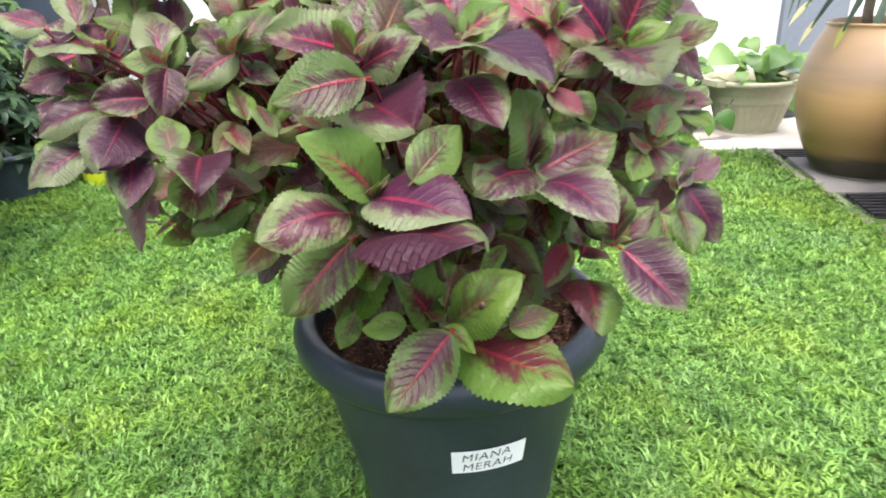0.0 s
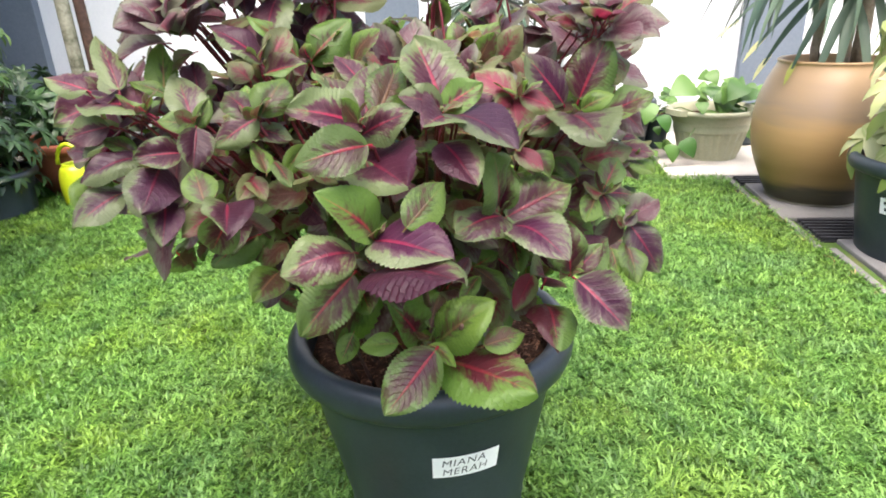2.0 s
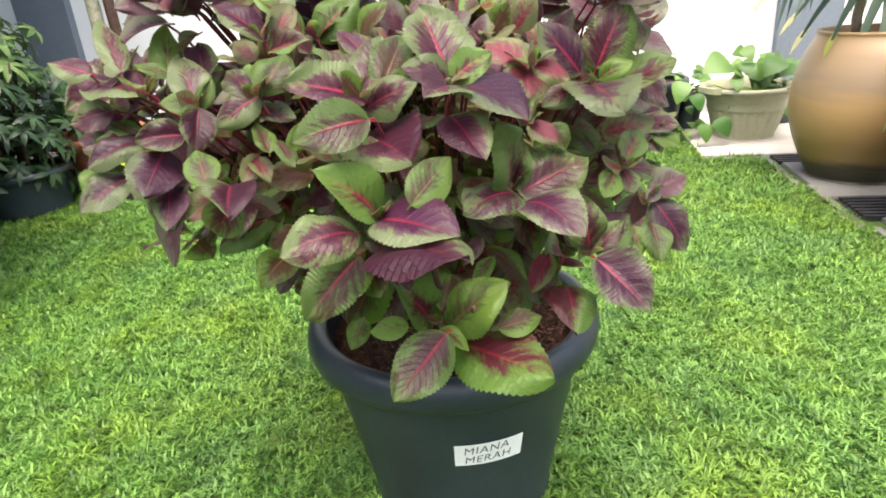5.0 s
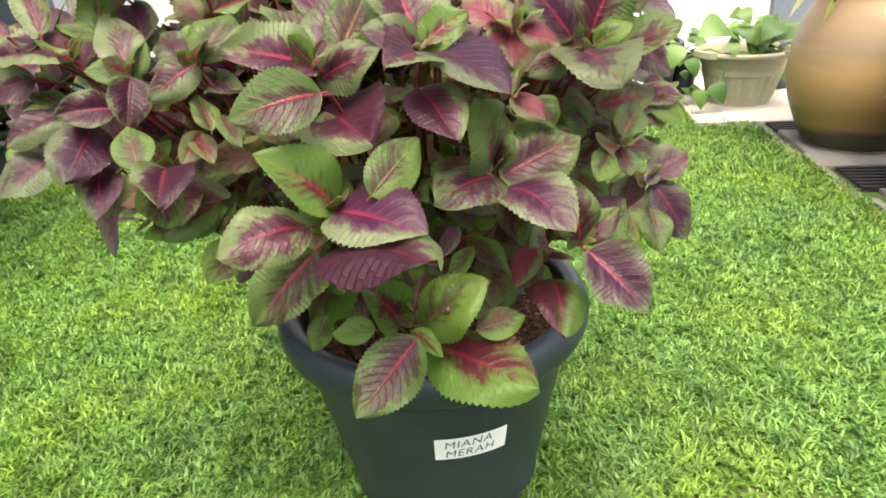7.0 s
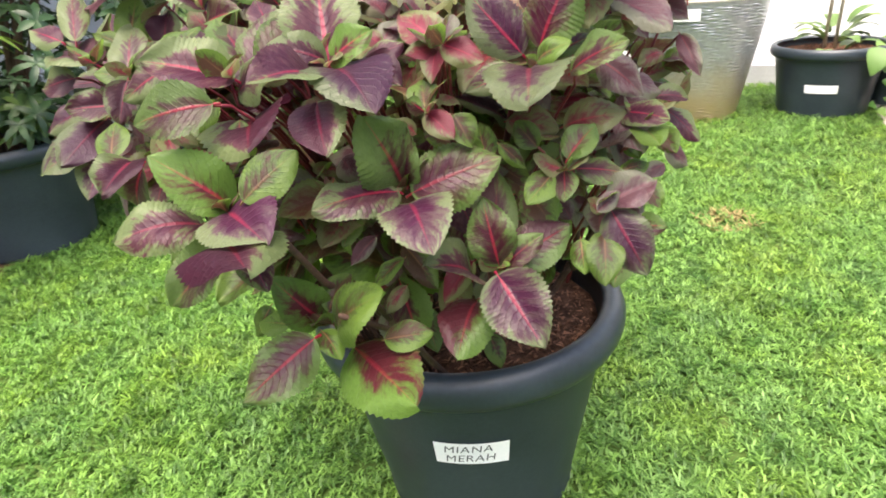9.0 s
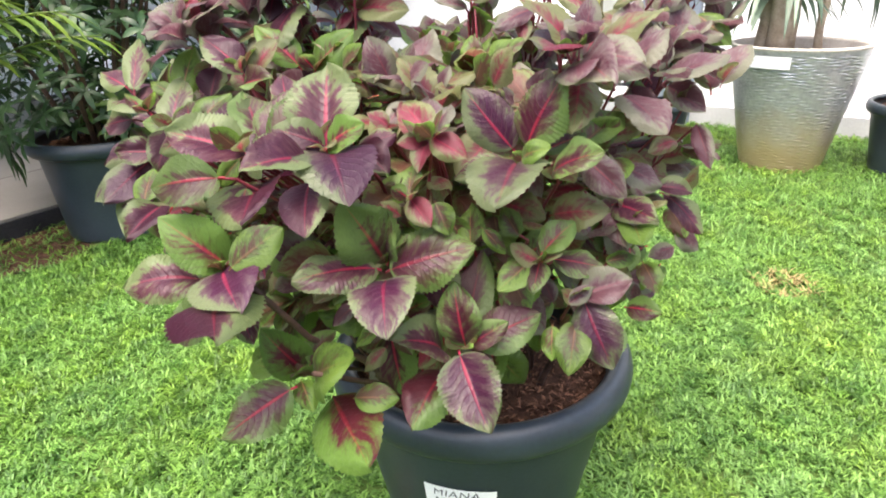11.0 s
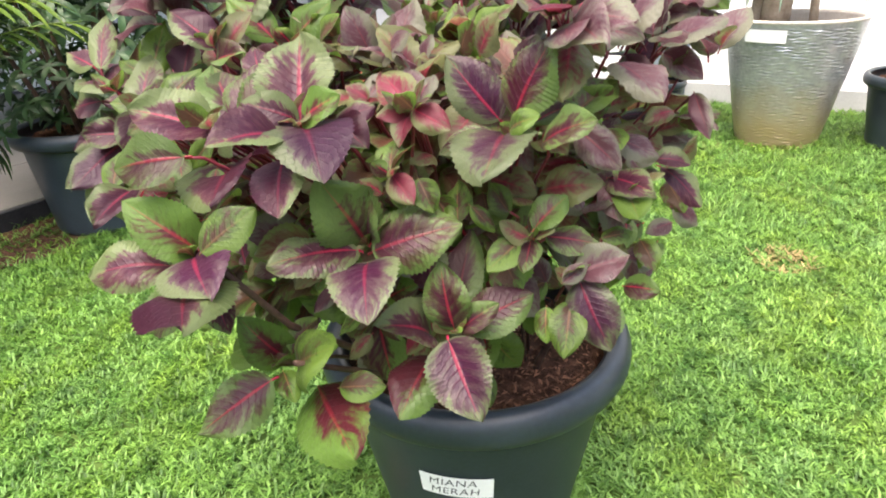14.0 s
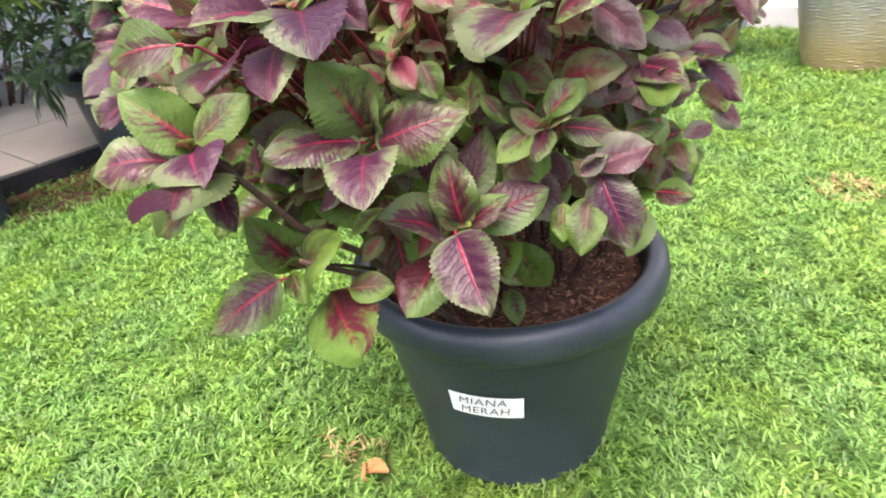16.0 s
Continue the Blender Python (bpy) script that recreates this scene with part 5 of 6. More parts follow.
# withered leaves and thin twigs over the soil
for k in range(150):
    a, rad = fill_rng.uniform(0, 6.283), 0.26 * math.sqrt(fill_rng.random())
    c = Vector((0.06 + rad * math.cos(a), -0.10 + 0.8 * rad * math.sin(a), fill_rng.uniform(0.46, 0.60)))
    d = Vector((fill_rng.uniform(-1, 1), fill_rng.uniform(-1, 0.6), fill_rng.uniform(-1.1, 0.1))).normalized()
    if c.xy.length < 0.28:
        inner_leaf(c, c + d * fill_rng.uniform(0.025, 0.055), Vector((0.2, -0.7, 0.6)), fill_rng.choice("rddge"))
for k in range(14):
    a, rad = fill_rng.uniform(0, 6.283), 0.16 * math.sqrt(fill_rng.random())
    foot = Vector((rad * math.cos(a), rad * math.sin(a), 0.29))
    head = Vector((foot.x * 1.5 + fill_rng.uniform(-0.05, 0.05), foot.y * 1.5 + fill_rng.uniform(-0.08, 0.03), fill_rng.uniform(0.50, 0.66)))
    knee = foot.lerp(head, 0.5) + Vector((fill_rng.uniform(-0.02, 0.02), fill_rng.uniform(-0.02, 0.02), 0.0))
    link_mesh("twig", *tube([p - TOP for p in (foot, foot.lerp(knee, 0.5), knee, knee.lerp(head, 0.5), head)], 0.0028, 0.0016, 6), WOOD, plant)
# small leaves on side shoots just behind the front
for k in range(380):
    a = fill_rng.uniform(2.2, 6.9)
    e = fill_rng.uniform(-0.5, 1.2)
    q = fill_rng.uniform(0.62, 0.88)
    d = Vector((math.cos(a) * math.cos(e) * 0.33, math.sin(a) * math.cos(e) * 0.36, math.sin(e) * 0.17))
    c = Vector((-0.02, -0.04, 0.635)) + d * q
    w = (d.normalized() + Vector((fill_rng.uniform(-0.8, 0.8), fill_rng.uniform(-0.8, 0.8), fill_rng.uniform(-0.7, 0.5)))).normalized()
    inner_leaf(c, c + w * fill_rng.uniform(0.030, 0.055), d.normalized() + Vector((0, -0.2, 0.7)), fill_rng.choice("dprryggd" if c.z > 0.6 else "rgegy"))

tagged(link_mesh("stalk_tangle", *merged(PETIOLES), PETIOLE, plant, "red leaf stalks"), kind="stuff")
for key in LEAVES:
    verts, faces, uvs = [], [], []
    for base, tip, up, kind in loose:
        if kind != key:
            continue
        x = (tip - base)
        size = x.length
        x.normalize()
        y = up.cross(x).normalized()
        m = Matrix.Translation(base - TOP) @ Matrix((x, y, x.cross(y))).transposed().to_4x4() @ Matrix.Diagonal((size, size, size, 1))
        me = SMALL_BANK[fill_rng.randrange(13), key]
        o = len(verts)
        verts.extend(m @ v.co for v in me.vertices)
        for p in me.polygons:
            faces.append(tuple(i + o for i in p.vertices))
            uvs.extend(tuple(me.uv_layers["leaf"].data[i].uv) for i in p.loop_indices)
    ob = link_mesh("inner_leaves", verts, faces, LEAVES[key], plant, "shaded inner leaves", kind="stuff")
    layer = ob.data.uv_layers.new(name="leaf")
    layer.data.foreach_set("uv", np.array(uvs, dtype=np.float32).ravel())
# the bare low branch that leans out over the rim
link_mesh("branch", *tube([Vector(q) - TOP for q in ((0.03, -0.10, 0.24), (0.05, -0.22, 0.38), (0.065, -0.32, 0.505), (0.06, -0.38, 0.56), (0.063, -0.44, 0.645))], 0.0042, 0.0026, 7), WOOD, plant, "thin bare brown branch")
link_mesh("branch", *tube([Vector(q) - TOP for q in ((0.05, -0.22, 0.40), (0.08, -0.33, 0.49), (0.094, -0.41, 0.553))], 0.0036, 0.0022, 7), WOOD, plant, "thin bare brown branch")
# a withered leaf fallen by the pot
WITHERED = mottled("withered_leaf", (0.24, 0.10, 0.035), (0.42, 0.22, 0.09), 30, 160, 0.7, 0.2)
fallen_mesh = leaf_mesh("fallen_leaf", 0.036, 0.022, 0.5, -0.4, 0.10, 0.05, 2.0, 24, 3)
fallen_mesh.materials.append(WITHERED)
fallen = new("fallen_leaf", fallen_mesh)
fallen.location, fallen.rotation_euler = (-0.125, -0.232, 0.017), (0.1, -0.1, 0.5)
tagged(fallen, "small curled brown dead leaf on the lawn", "leaf")
# low leaves that hang over the soil
leaf((0.082, -0.114, 0.350), (0.104, -0.134, 0.318), (0.3, -0.75, 0.5), "g", 0.95)
leaf((0.080, -0.093, 0.405), (0.113, -0.070, 0.345), (0.3, -0.75, 0.5), "g", 1.0)
leaf((0.151, -0.098, 0.475), (0.142, -0.092, 0.415), (0.3, -0.75, 0.4), "g", 0.7)
leaf((0.062, -0.105, 0.375), (0.092, -0.100, 0.355), (0.2, -0.70, 0.6), "y", 0.9)
leaf((0.060, -0.120, 0.400), (0.050, -0.140, 0.350), (0.2, -0.70, 0.6), "y", 0.8)
leaf((0.040, -0.200, 0.430), (0.062, -0.215, 0.385), (0.3, -0.75, 0.5), "e", 0.9)
# ---- terrace post and an added shading slab ----
# slab above the view, added to keep sky light off the terrace side
tagged(part("shade_slab", box_bm(-5.0, -2.35, -7.0, 3.06, 2.45, 2.56), PAINT, smooth=False), "unseen white slab added to shade the terrace", "roof", kind="structure")
tagged(part("terrace_post", box_bm(-3.78, -3.58, 1.26, 1.46, 0.084, 2.45, 0.008), PAINT, smooth=False), "pale painted post on the terrace", "post", kind="structure")


# ---- plants of the border ----
def oval(u):
    return math.sin(math.pi * min(1, u * 0.92 + 0.06)) ** 0.75


def lance(u):
    return (math.sin(math.pi * min(1, u * 0.85 + 0.12)) ** 1.2) * 1.05


def heart(u):
    return max(0.02, math.sin(math.pi * min(1.0, 0.02 + 0.98 * u) ** 0.55)) ** 0.75


def sword(u):
    return min(1, 0.55 + 1.8 * u) * (1 - u**2.2) + 0.01


def leafy(name, parent, leaves, material, label=""):
    """Leaf pieces of one plant joined into a crown."""
    return tagged(link_mesh(name, *merged(leaves), material, parent, label), kind="stuff")


def umbrella(c, axis, size, count, rng, width=0.34, droop=0.25):
    """A whorl of leaflets like the ribs of an umbrella."""
    axis = Vector(axis).normalized()
    side = axis.cross(Vector((0.3, 0.1, 1)) if abs(axis.z) < 0.95 else Vector((1, 0, 0))).normalized()
    other = axis.cross(side)
    out, t0 = [], rng.uniform(0, 6.28)
    for k in range(count):
        a = t0 + 2 * math.pi * k / count + rng.uniform(-0.12, 0.12)
        way = side * math.cos(a) + other * math.sin(a)
        tip = Vector(c) + (way - axis * rng.uniform(0.5, 1.5) * droop) * size * rng.uniform(0.8, 1.1)
        out.append(blade(c, tip, axis, size * width * rng.uniform(0.85, 1.15), 0.25, 0.12, 4, oval))
    return out


def shrub_crown(rng, count, centre, spread_xy, z0, z1, size, leaflets, width):
    """Whorls over a rounded bush; offsets are from the plant's base."""
    out = []
    for _ in range(count):
        a, q = rng.uniform(0, 6.283), math.sqrt(rng.random())
        z = z0 + (z1 - z0) * rng.random() ** 0.85
        bulge = 0.55 + 0.45 * math.sin(math.pi * min(1, (z - z0) / (z1 - z0) * 0.8 + 0.15))
        c = Vector((centre[0] + spread_xy * bulge * q * math.cos(a), centre[1] + spread_xy * bulge * q * math.sin(a), z))
        axis = Vector((math.cos(a) * q, math.sin(a) * q, 0.75 + rng.uniform(-0.3, 0.3)))
        out += umbrella(c, axis, size * rng.uniform(0.7, 1.2), leaflets, rng, width)
    return out


def stalks(parent, rng, count, r, h, material, thick=0.009, lean=0.25):
    for _ in range(count):
        a, q = rng.uniform(0, 6.283), r * math.sqrt(rng.random())
        p = Vector((q * math.cos(a), q * math.sin(a), 0))
        t = p + Vector((math.cos(a) * h * lean, math.sin(a) * h * lean, h * rng.uniform(0.8, 1.0)))
        m = p.lerp(t, 0.5) + Vector((rng.uniform(-0.03, 0.03), rng.uniform(-0.03, 0.03), 0))
        link_mesh("stalk", *tube([p, p.lerp(m, 0.5), m, m.lerp(t, 0.5), t], thick, thick * 0.5, 6), material, parent)


def sword_plant(parent, trunks, rng, size, count, material, droop):
    """A yucca: bare trunks, each with a head of sword leaves that arch and hang."""
    for x, y, z0, z1, r in trunks:
        pts = [Vector((x, y, z0 + (z1 - z0) * k / 5)) + Vector((rng.uniform(-0.008, 0.008), rng.uniform(-0.008, 0.008), 0)) for k in range(6)]
        link_mesh("trunk", *tube(pts, r, r * 0.85, 10), BARK, parent, "pale ringed bark trunk")
        leaves = []
        for k in range(count):
            a, e = k * 2.39996 + rng.uniform(-0.2, 0.2), rng.uniform(-0.9, 1.2)
            c = Vector((x, y, z1 - 0.10 * rng.random()))
            way = Vector((math.cos(a) * math.cos(e * 0.7), math.sin(a) * math.cos(e * 0.7), math.sin(e)))
            long = size * rng.uniform(0.7, 1.1)
            tip = c + way * long + Vector((0, 0, -droop * long * (1.2 - math.sin(e)) * rng.uniform(0.3, 1)))
            tip.z = max(tip.z, 0.06 + 0.08 * rng.random())
            leaves.append(blade(c + way * r, tip, (0, 0, 1), 0.046 * rng.uniform(0.8, 1.2) * size / 0.4, 0.35, 0.16, 7, sword))
        leafy("leaf_head", parent, leaves, material, "long grey-green sword leaves")


def pot_label(th, radius_at, eye_angle, z, w=0.10, h=0.045, bars=True, lean=0.0):
    rows = ((-0.40, 0.36, 0.10, 0.30), (-0.38, 0.30, -0.30, -0.10)) if bars else ()
    label_on(th, radius_at, eye_angle, z, w, h, lean, rows, "label", "small white paper label")


# the textured silver pot with a yucca
silver_pot = thing("silver_pot", (0.088, 2.47, 0), "tall flared silver-grey pot with a rippled surface", "plant pot")
prof = spread([(0.0, 0.0), (0.155, 0.0), (0.172, 0.02), (0.215, 0.22), (0.255, 0.42), (0.272, 0.518)], 64)


def rippled(a, r, z):
    if r < 0.15 or z < 0.015 or z > 0.505:
        return r
    return r + 0.0022 * math.sin(z * 500 + 1.6 * math.sin(a * 13 + z * 29) + 1.3 * math.sin(a * 29 - z * 67)) * (0.45 + 0.55 * math.sin(a * 23 + z * 131 + 2 * math.sin(a * 9 + z * 40)))


link_mesh("body", *lathe(prof, 160, rippled), SILVER, silver_pot)
link_mesh("rim", *lathe([(0.272, 0.518), (0.276, 0.524), (0.275, 0.532), (0.262, 0.533), (0.256, 0.52), (0.25, 0.46)], 96), STONE, silver_pot, "worn pale rim")
link_mesh("soil", *lathe([(0.0, 0.485), (0.10, 0.482), (0.254, 0.478)], 40), SOIL, silver_pot)
label_on(silver_pot, lambda z: 0.178 + (z - 0.02) * 0.202, radians(-106), 0.475, 0.17, 0.05, 0.0, (), "label", "blank-looking white paper label")
silver_pot.scale = (0.985, 0.985, 1.0)
yucca_rng = random.Random(3)
yucca = thing("yucca", (0.088, 2.47, 0.48), "grey-green yucca with thick pale trunks in the silver pot", "plant")
sword_plant(yucca, [(-0.075, 0.0, 0.0, 0.40, 0.060), (-0.15, 0.03, 0.0, 0.34, 0.032), (0.07, -0.02, 0.0, 0.60, 0.017)], yucca_rng, 0.34, 36, YUCCA, 0.75)

# the black pot by the wall, with a thin staked plant
stake_pot, stake_r = black_pot("plant_pot", 0.605, 2.57, 0.235, 0.30, 0.178, "black plastic pot with a white label by the wall", "black pots")
pot_label(stake_pot, stake_r, radians(-97), 0.135, 0.125, 0.036, False)
sapling = thing("sapling", (0.615, 2.57, 0.24), "thin young plant tied between two stakes", "plant")
for dx in (-0.035, 0.005):
    link_mesh("stake", *tube([(dx, 0, 0), (dx + 0.012, 0, 0.5), (dx + 0.02, 0, 0.95)], 0.008, 0.006, 7), BARK, sapling)
srng = random.Random(12)
sl = []
for k in range(16):
    a = srng.uniform(0, 6.28)
    z = srng.uniform(0.02, 0.14)
    c = Vector((0.05 * math.cos(a), 0.05 * math.sin(a), z))
    sl.append(blade(c, c + Vector((0.14 * math.cos(a), 0.14 * math.sin(a), srng.uniform(-0.02, 0.06))), (0, 0, 1), 0.06, 0.2, 0.15, 5, oval))
leafy("leaves", sapling, sl, BRIGHT)

# the cream pot with a pothos
cream_pot = thing("cream_pot", (1.092, 2.45, 0.018), "cream ribbed plastic pot with a moulded rim on the slab", "plant pot")


def ribbed(a, r, z):
    return r + (0.0045 * math.cos(a * 24) if 0.02 < z < 0.125 and r > 0.1 else 0)


link_mesh("body", *lathe(spread([(0.0, 0.0), (0.118, 0.0), (0.130, 0.012), (0.160, 0.12), (0.168, 0.132), (0.170, 0.165), (0.176, 0.170), (0.186, 0.205)], 4), 176, ribbed), CREAM, cream_pot)
link_mesh("rim", *lathe([(0.186, 0.205), (0.204, 0.207), (0.206, 0.222), (0.196, 0.230), (0.178, 0.226), (0.168, 0.14)], 80), CREAM, cream_pot)
link_mesh("soil", *lathe([(0.0, 0.19), (0.175, 0.182)], 40), SOIL, cream_pot)
for mid in (3.55, 5.65):
    tab = bmesh.new()
    rows = []
    for k in range(13):
        a = mid - 0.36 + 0.06 * k
        ease = min(1.0, min(k, 12 - k) / 2.0)
        rows.append([tab.verts.new((r * math.cos(a), r * math.sin(a), z)) for r, z in ((0.200, 0.231), (0.206 + 0.018 * ease, 0.233), (0.207 + 0.018 * ease, 0.208), (0.200, 0.204))])
    for p, q in zip(rows, rows[1:]):
        for j in range(4):
            tab.faces.new((p[j], p[(j + 1) % 4], q[(j + 1) % 4], q[j]))
    tab.faces.new(rows[0][::-1])
    tab.faces.new(rows[-1])
    bmesh.ops.recalc_face_normals(tab, faces=tab.faces)
    part("handle", tab, CREAM, cream_pot, "moulded grip on the rim", smooth=False)
cream_pot.scale = (1.07, 1.07, 1.08)
pothos = thing("pothos", (1.095, 2.45, 0.20), "light green pothos with heart-shaped leaves trailing over its pot", "plant")
prng = random.Random(8)
pl = []
CROWN = (((-0.05, -0.03, 0.24), (-0.02, -0.09, 0.18)), ((-0.04, -0.03, 0.22), (-0.11, -0.07, 0.21)), ((0.05, 0.01, 0.2), (0.08, -0.05, 0.15)), ((0.11, -0.05, 0.18), (0.03, -0.12, 0.11)), ((0.14, 0.01, 0.16), (0.19, -0.05, 0.11)), ((-0.03, -0.07, 0.17), (-0.05, -0.12, 0.12)), ((-0.1, -0.15, 0.11), (-0.1, -0.2, 0.06)), ((-0.1, 0.01, 0.17), (-0.23, -0.05, 0.13)))
TRAILING = (((-0.1, 0.05, 0.18), (-0.17, 0.01, 0.16)), ((0.19, 0.07, 0.06), (0.23, 0.05, -0.01)), ((0.19, 0.09, -0.04), (0.23, 0.07, -0.12)), ((-0.32, -0.07, 0.1), (-0.35, -0.12, 0.0)), ((-0.27, -0.09, 0.04), (-0.24, -0.13, -0.04)), ((-0.29, -0.07, -0.02), (-0.27, -0.09, -0.06)), ((-0.24, -0.21, -0.08), (-0.23, -0.25, -0.16)), ((-0.18, -0.2, -0.06), (-0.13, -0.23, -0.14)))
for c, e in CROWN + TRAILING:
    d = Vector(e) - Vector(c)
    pl.append(blade(c, e, (prng.uniform(-0.4, 0.3), -0.8, prng.uniform(0.4, 0.9)), d.length * prng.uniform(0.8, 1.0), 0.16, 0.12, 10, heart))
for k in range(30):
    c = Vector((prng.uniform(-0.06, 0.22), prng.uniform(-0.05, 0.16), prng.uniform(0.04, 0.17)))
    d = Vector((prng.uniform(-0.8, 0.8), -0.5, prng.uniform(-0.9, 0.3))).normalized()
    pl.append(blade(c, c + d * prng.uniform(0.06, 0.10), (0.2, -0.7, 0.6), prng.uniform(0.055, 0.085), 0.2, 0.1, 10, heart))
for k in range(7):
    c = Vector((-0.27 + prng.uniform(-0.05, 0.05), -0.08 + prng.uniform(-0.05, 0.1), -0.13 + prng.uniform(-0.02, 0.03)))
    d = Vector((prng.uniform(-0.8, 0.8), -0.5, prng.uniform(-0.5, 0.3))).normalized()
    pl.append(blade(c, c + d * prng.uniform(0.04, 0.06), (0.2, -0.6, 0.7), 0.045, 0.2, 0.1, 8, heart))
leafy("leaves", pothos, pl, POTHOS)
for end in ((-0.28, -0.06, 0.02), (-0.17, -0.21, -0.10), (0.23, 0.05, 0.0)):
    e = Vector(end)
    link_mesh("vine", *tube([(0, 0, 0), e * 0.6 + Vector((0, 0, 0.06)), e * 0.95 + Vector((0, 0, 0.03)), e], 0.003, 0.002, 5), POTHOS, pothos)
for hx, hy, hr, note in ((0.86, 2.66, 0.085, "small black nursery pot half hidden by leaves"), (1.335, 2.72, 0.095, "small black nursery pot in the corner")):
    nursery, _ = black_pot("nursery_pot", hx, hy, hr, 0.19, hr * 0.75, note, "nursery pots", 0.016, 40)
    nursery.location.z = 0.018
    filler = thing("pothos", (hx, hy, 0.19), "small trailing pothos in a nursery pot", "plant")
    nl = []
    for k in range(18):
        a = prng.uniform(0, 6.283)
        c = Vector((0.05 * math.cos(a), 0.05 * math.sin(a), prng.uniform(0, 0.13)))
        d = Vector((math.cos(a), math.sin(a) - 0.4, prng.uniform(-0.6, 0.1))).normalized()
        nl.append(blade(c, c + d * prng.uniform(0.06, 0.10), (0, -0.5, 1), 0.07, 0.18, 0.1, 6, heart))
    leafy("leaves", filler, nl, POTHOS)

# the big tan jar with a drooping yucca
jar = thing("clay_jar", (1.315, 1.745, 0.016), "big tan glazed clay jar standing on the slab", "jar")
jar_prof = spread([(0.0, 0.0), (0.165, 0.0), (0.175, 0.012), (0.205, 0.07), (0.248, 0.18), (0.264, 0.28), (0.258, 0.38), (0.232, 0.47), (0.203, 0.53), (0.200, 0.545)], 7)
JAR_M, jn, jl, jb = mat("banded_clay", 0.4, 0.45)
jc = jn.new("ShaderNodeTexCoord")
js = jn.new("ShaderNodeSeparateXYZ")
jl.new(jc.outputs["Object"], js.inputs[0])
jz = jn.new("ShaderNodeTexNoise")
jz.inputs["Scale"].default_value, jz.inputs["Detail"].default_value = 6.0, 6.0
jmap = jn.new("ShaderNodeMapping")
jmap.inputs["Scale"].default_value = (0.5, 0.5, 3.0)
jl.new(jc.outputs["Object"], jmap.inputs["Vector"])
jl.new(jmap.outputs["Vector"], jz.inputs["Vector"])
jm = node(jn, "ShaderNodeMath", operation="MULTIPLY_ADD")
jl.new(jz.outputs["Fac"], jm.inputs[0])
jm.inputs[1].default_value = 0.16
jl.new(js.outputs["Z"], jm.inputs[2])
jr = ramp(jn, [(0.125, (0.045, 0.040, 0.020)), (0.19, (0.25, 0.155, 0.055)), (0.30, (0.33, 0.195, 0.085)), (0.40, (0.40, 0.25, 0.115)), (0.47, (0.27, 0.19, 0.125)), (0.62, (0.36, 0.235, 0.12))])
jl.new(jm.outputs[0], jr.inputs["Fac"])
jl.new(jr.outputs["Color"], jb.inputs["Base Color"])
add_bump(jn, jl, jb, jz.outputs["Fac"], 0.2, 0.004)
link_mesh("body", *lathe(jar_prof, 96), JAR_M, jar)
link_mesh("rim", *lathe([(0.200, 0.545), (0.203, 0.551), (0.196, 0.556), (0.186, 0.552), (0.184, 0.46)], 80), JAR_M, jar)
link_mesh("soil", *lathe([(0.0, 0.48), (0.186, 0.475)], 40), SOIL, jar)
jar.scale = (0.97, 0.97, 0.97)
jar_plant = thing("yucca", (1.315, 1.745, 0.47), "yucca with long drooping grey-green leaves in the clay jar", "plant")
sword_plant(jar_plant, [(0.02, 0.0, 0.0, 0.66, 0.022), (0.10, 0.05, 0.0, 0.82, 0.026), (-0.05, 0.06, 0.0, 0.58, 0.018)], random.Random(15), 0.46, 34, YUCCA, 1.0)
jl2 = []
HANGING = ((0.0, -0.05, 0.30, -0.14, -0.14, -0.075), (0.01, -0.05, 0.30, -0.07, -0.17, -0.07), (0.02, -0.05, 0.28, 0.05, -0.2, -0.09), (-0.03, -0.03, 0.38, -0.28, -0.02, 0.03), (-0.03, -0.02, 0.45, -0.40, 0.10, 0.16), (0.0, -0.02, 0.42, -0.33, -0.05, 0.10), (-0.02, -0.03, 0.36, -0.20, -0.10, 0.02), (0.06, -0.06, 0.34, 0.10, -0.18, 0.0))
for bx, by, bz, tx, ty, tz in HANGING:
    jl2.append(blade((bx, by, bz), (tx, ty, tz), (-0.2, -0.5, 0.8), 0.036, 0.3, 0.10, 7, sword))
leafy("hanging_leaves", jar_plant, jl2, YUCCA, "hanging leaves with dry pale tips")
dry_tips = [blade(b - (b - a) * 0.16 + Vector((-0.002, -0.006, 0.020)), b + (b - a) * 0.06, (-0.2, -0.5, 0.8), 0.020, 0.3, 0.05, 4, lance) for a, b in ((Vector(q[0:3]), Vector(q[3:6])) for q in HANGING)]
leafy("dry_tips", jar_plant, dry_tips, PALEYELLOW, "dry pale leaf tips")

# the black pot with a variegated umbrella plant
vpot, vr = black_pot("plant_pot", 1.440, 1.13, 0.285, 0.325, 0.215, "wide black plastic pot with a white label beside the slab", "black pots")
pot_label(vpot, vr, radians(-146), 0.195, 0.13, 0.05, True, 0.0)
vplant = thing("umbrella_plant", (1.440, 1.13, 0.27), "variegated cream and green umbrella plant in a black pot", "plant")
vrng = random.Random(4)
stalks(vplant, vrng, 7, 0.08, 0.42, STEM, 0.007, 0.3)
vl = shrub_crown(vrng, 66, (0, 0), 0.30, 0.06, 0.55, 0.105, 7, 0.40)
for c, ax in (((-0.20, -0.13, 0.075), (-0.5, -0.7, 0.6)), ((-0.24, 0.06, 0.10), (-0.7, -0.2, 0.7)), ((-0.22, -0.02, 0.20), (-0.6, -0.4, 0.7))):
    vl += umbrella(c, ax, 0.105, 7, vrng, 0.42, 0.5)
leafy("leaves", vplant, vl, VARIEGATED)

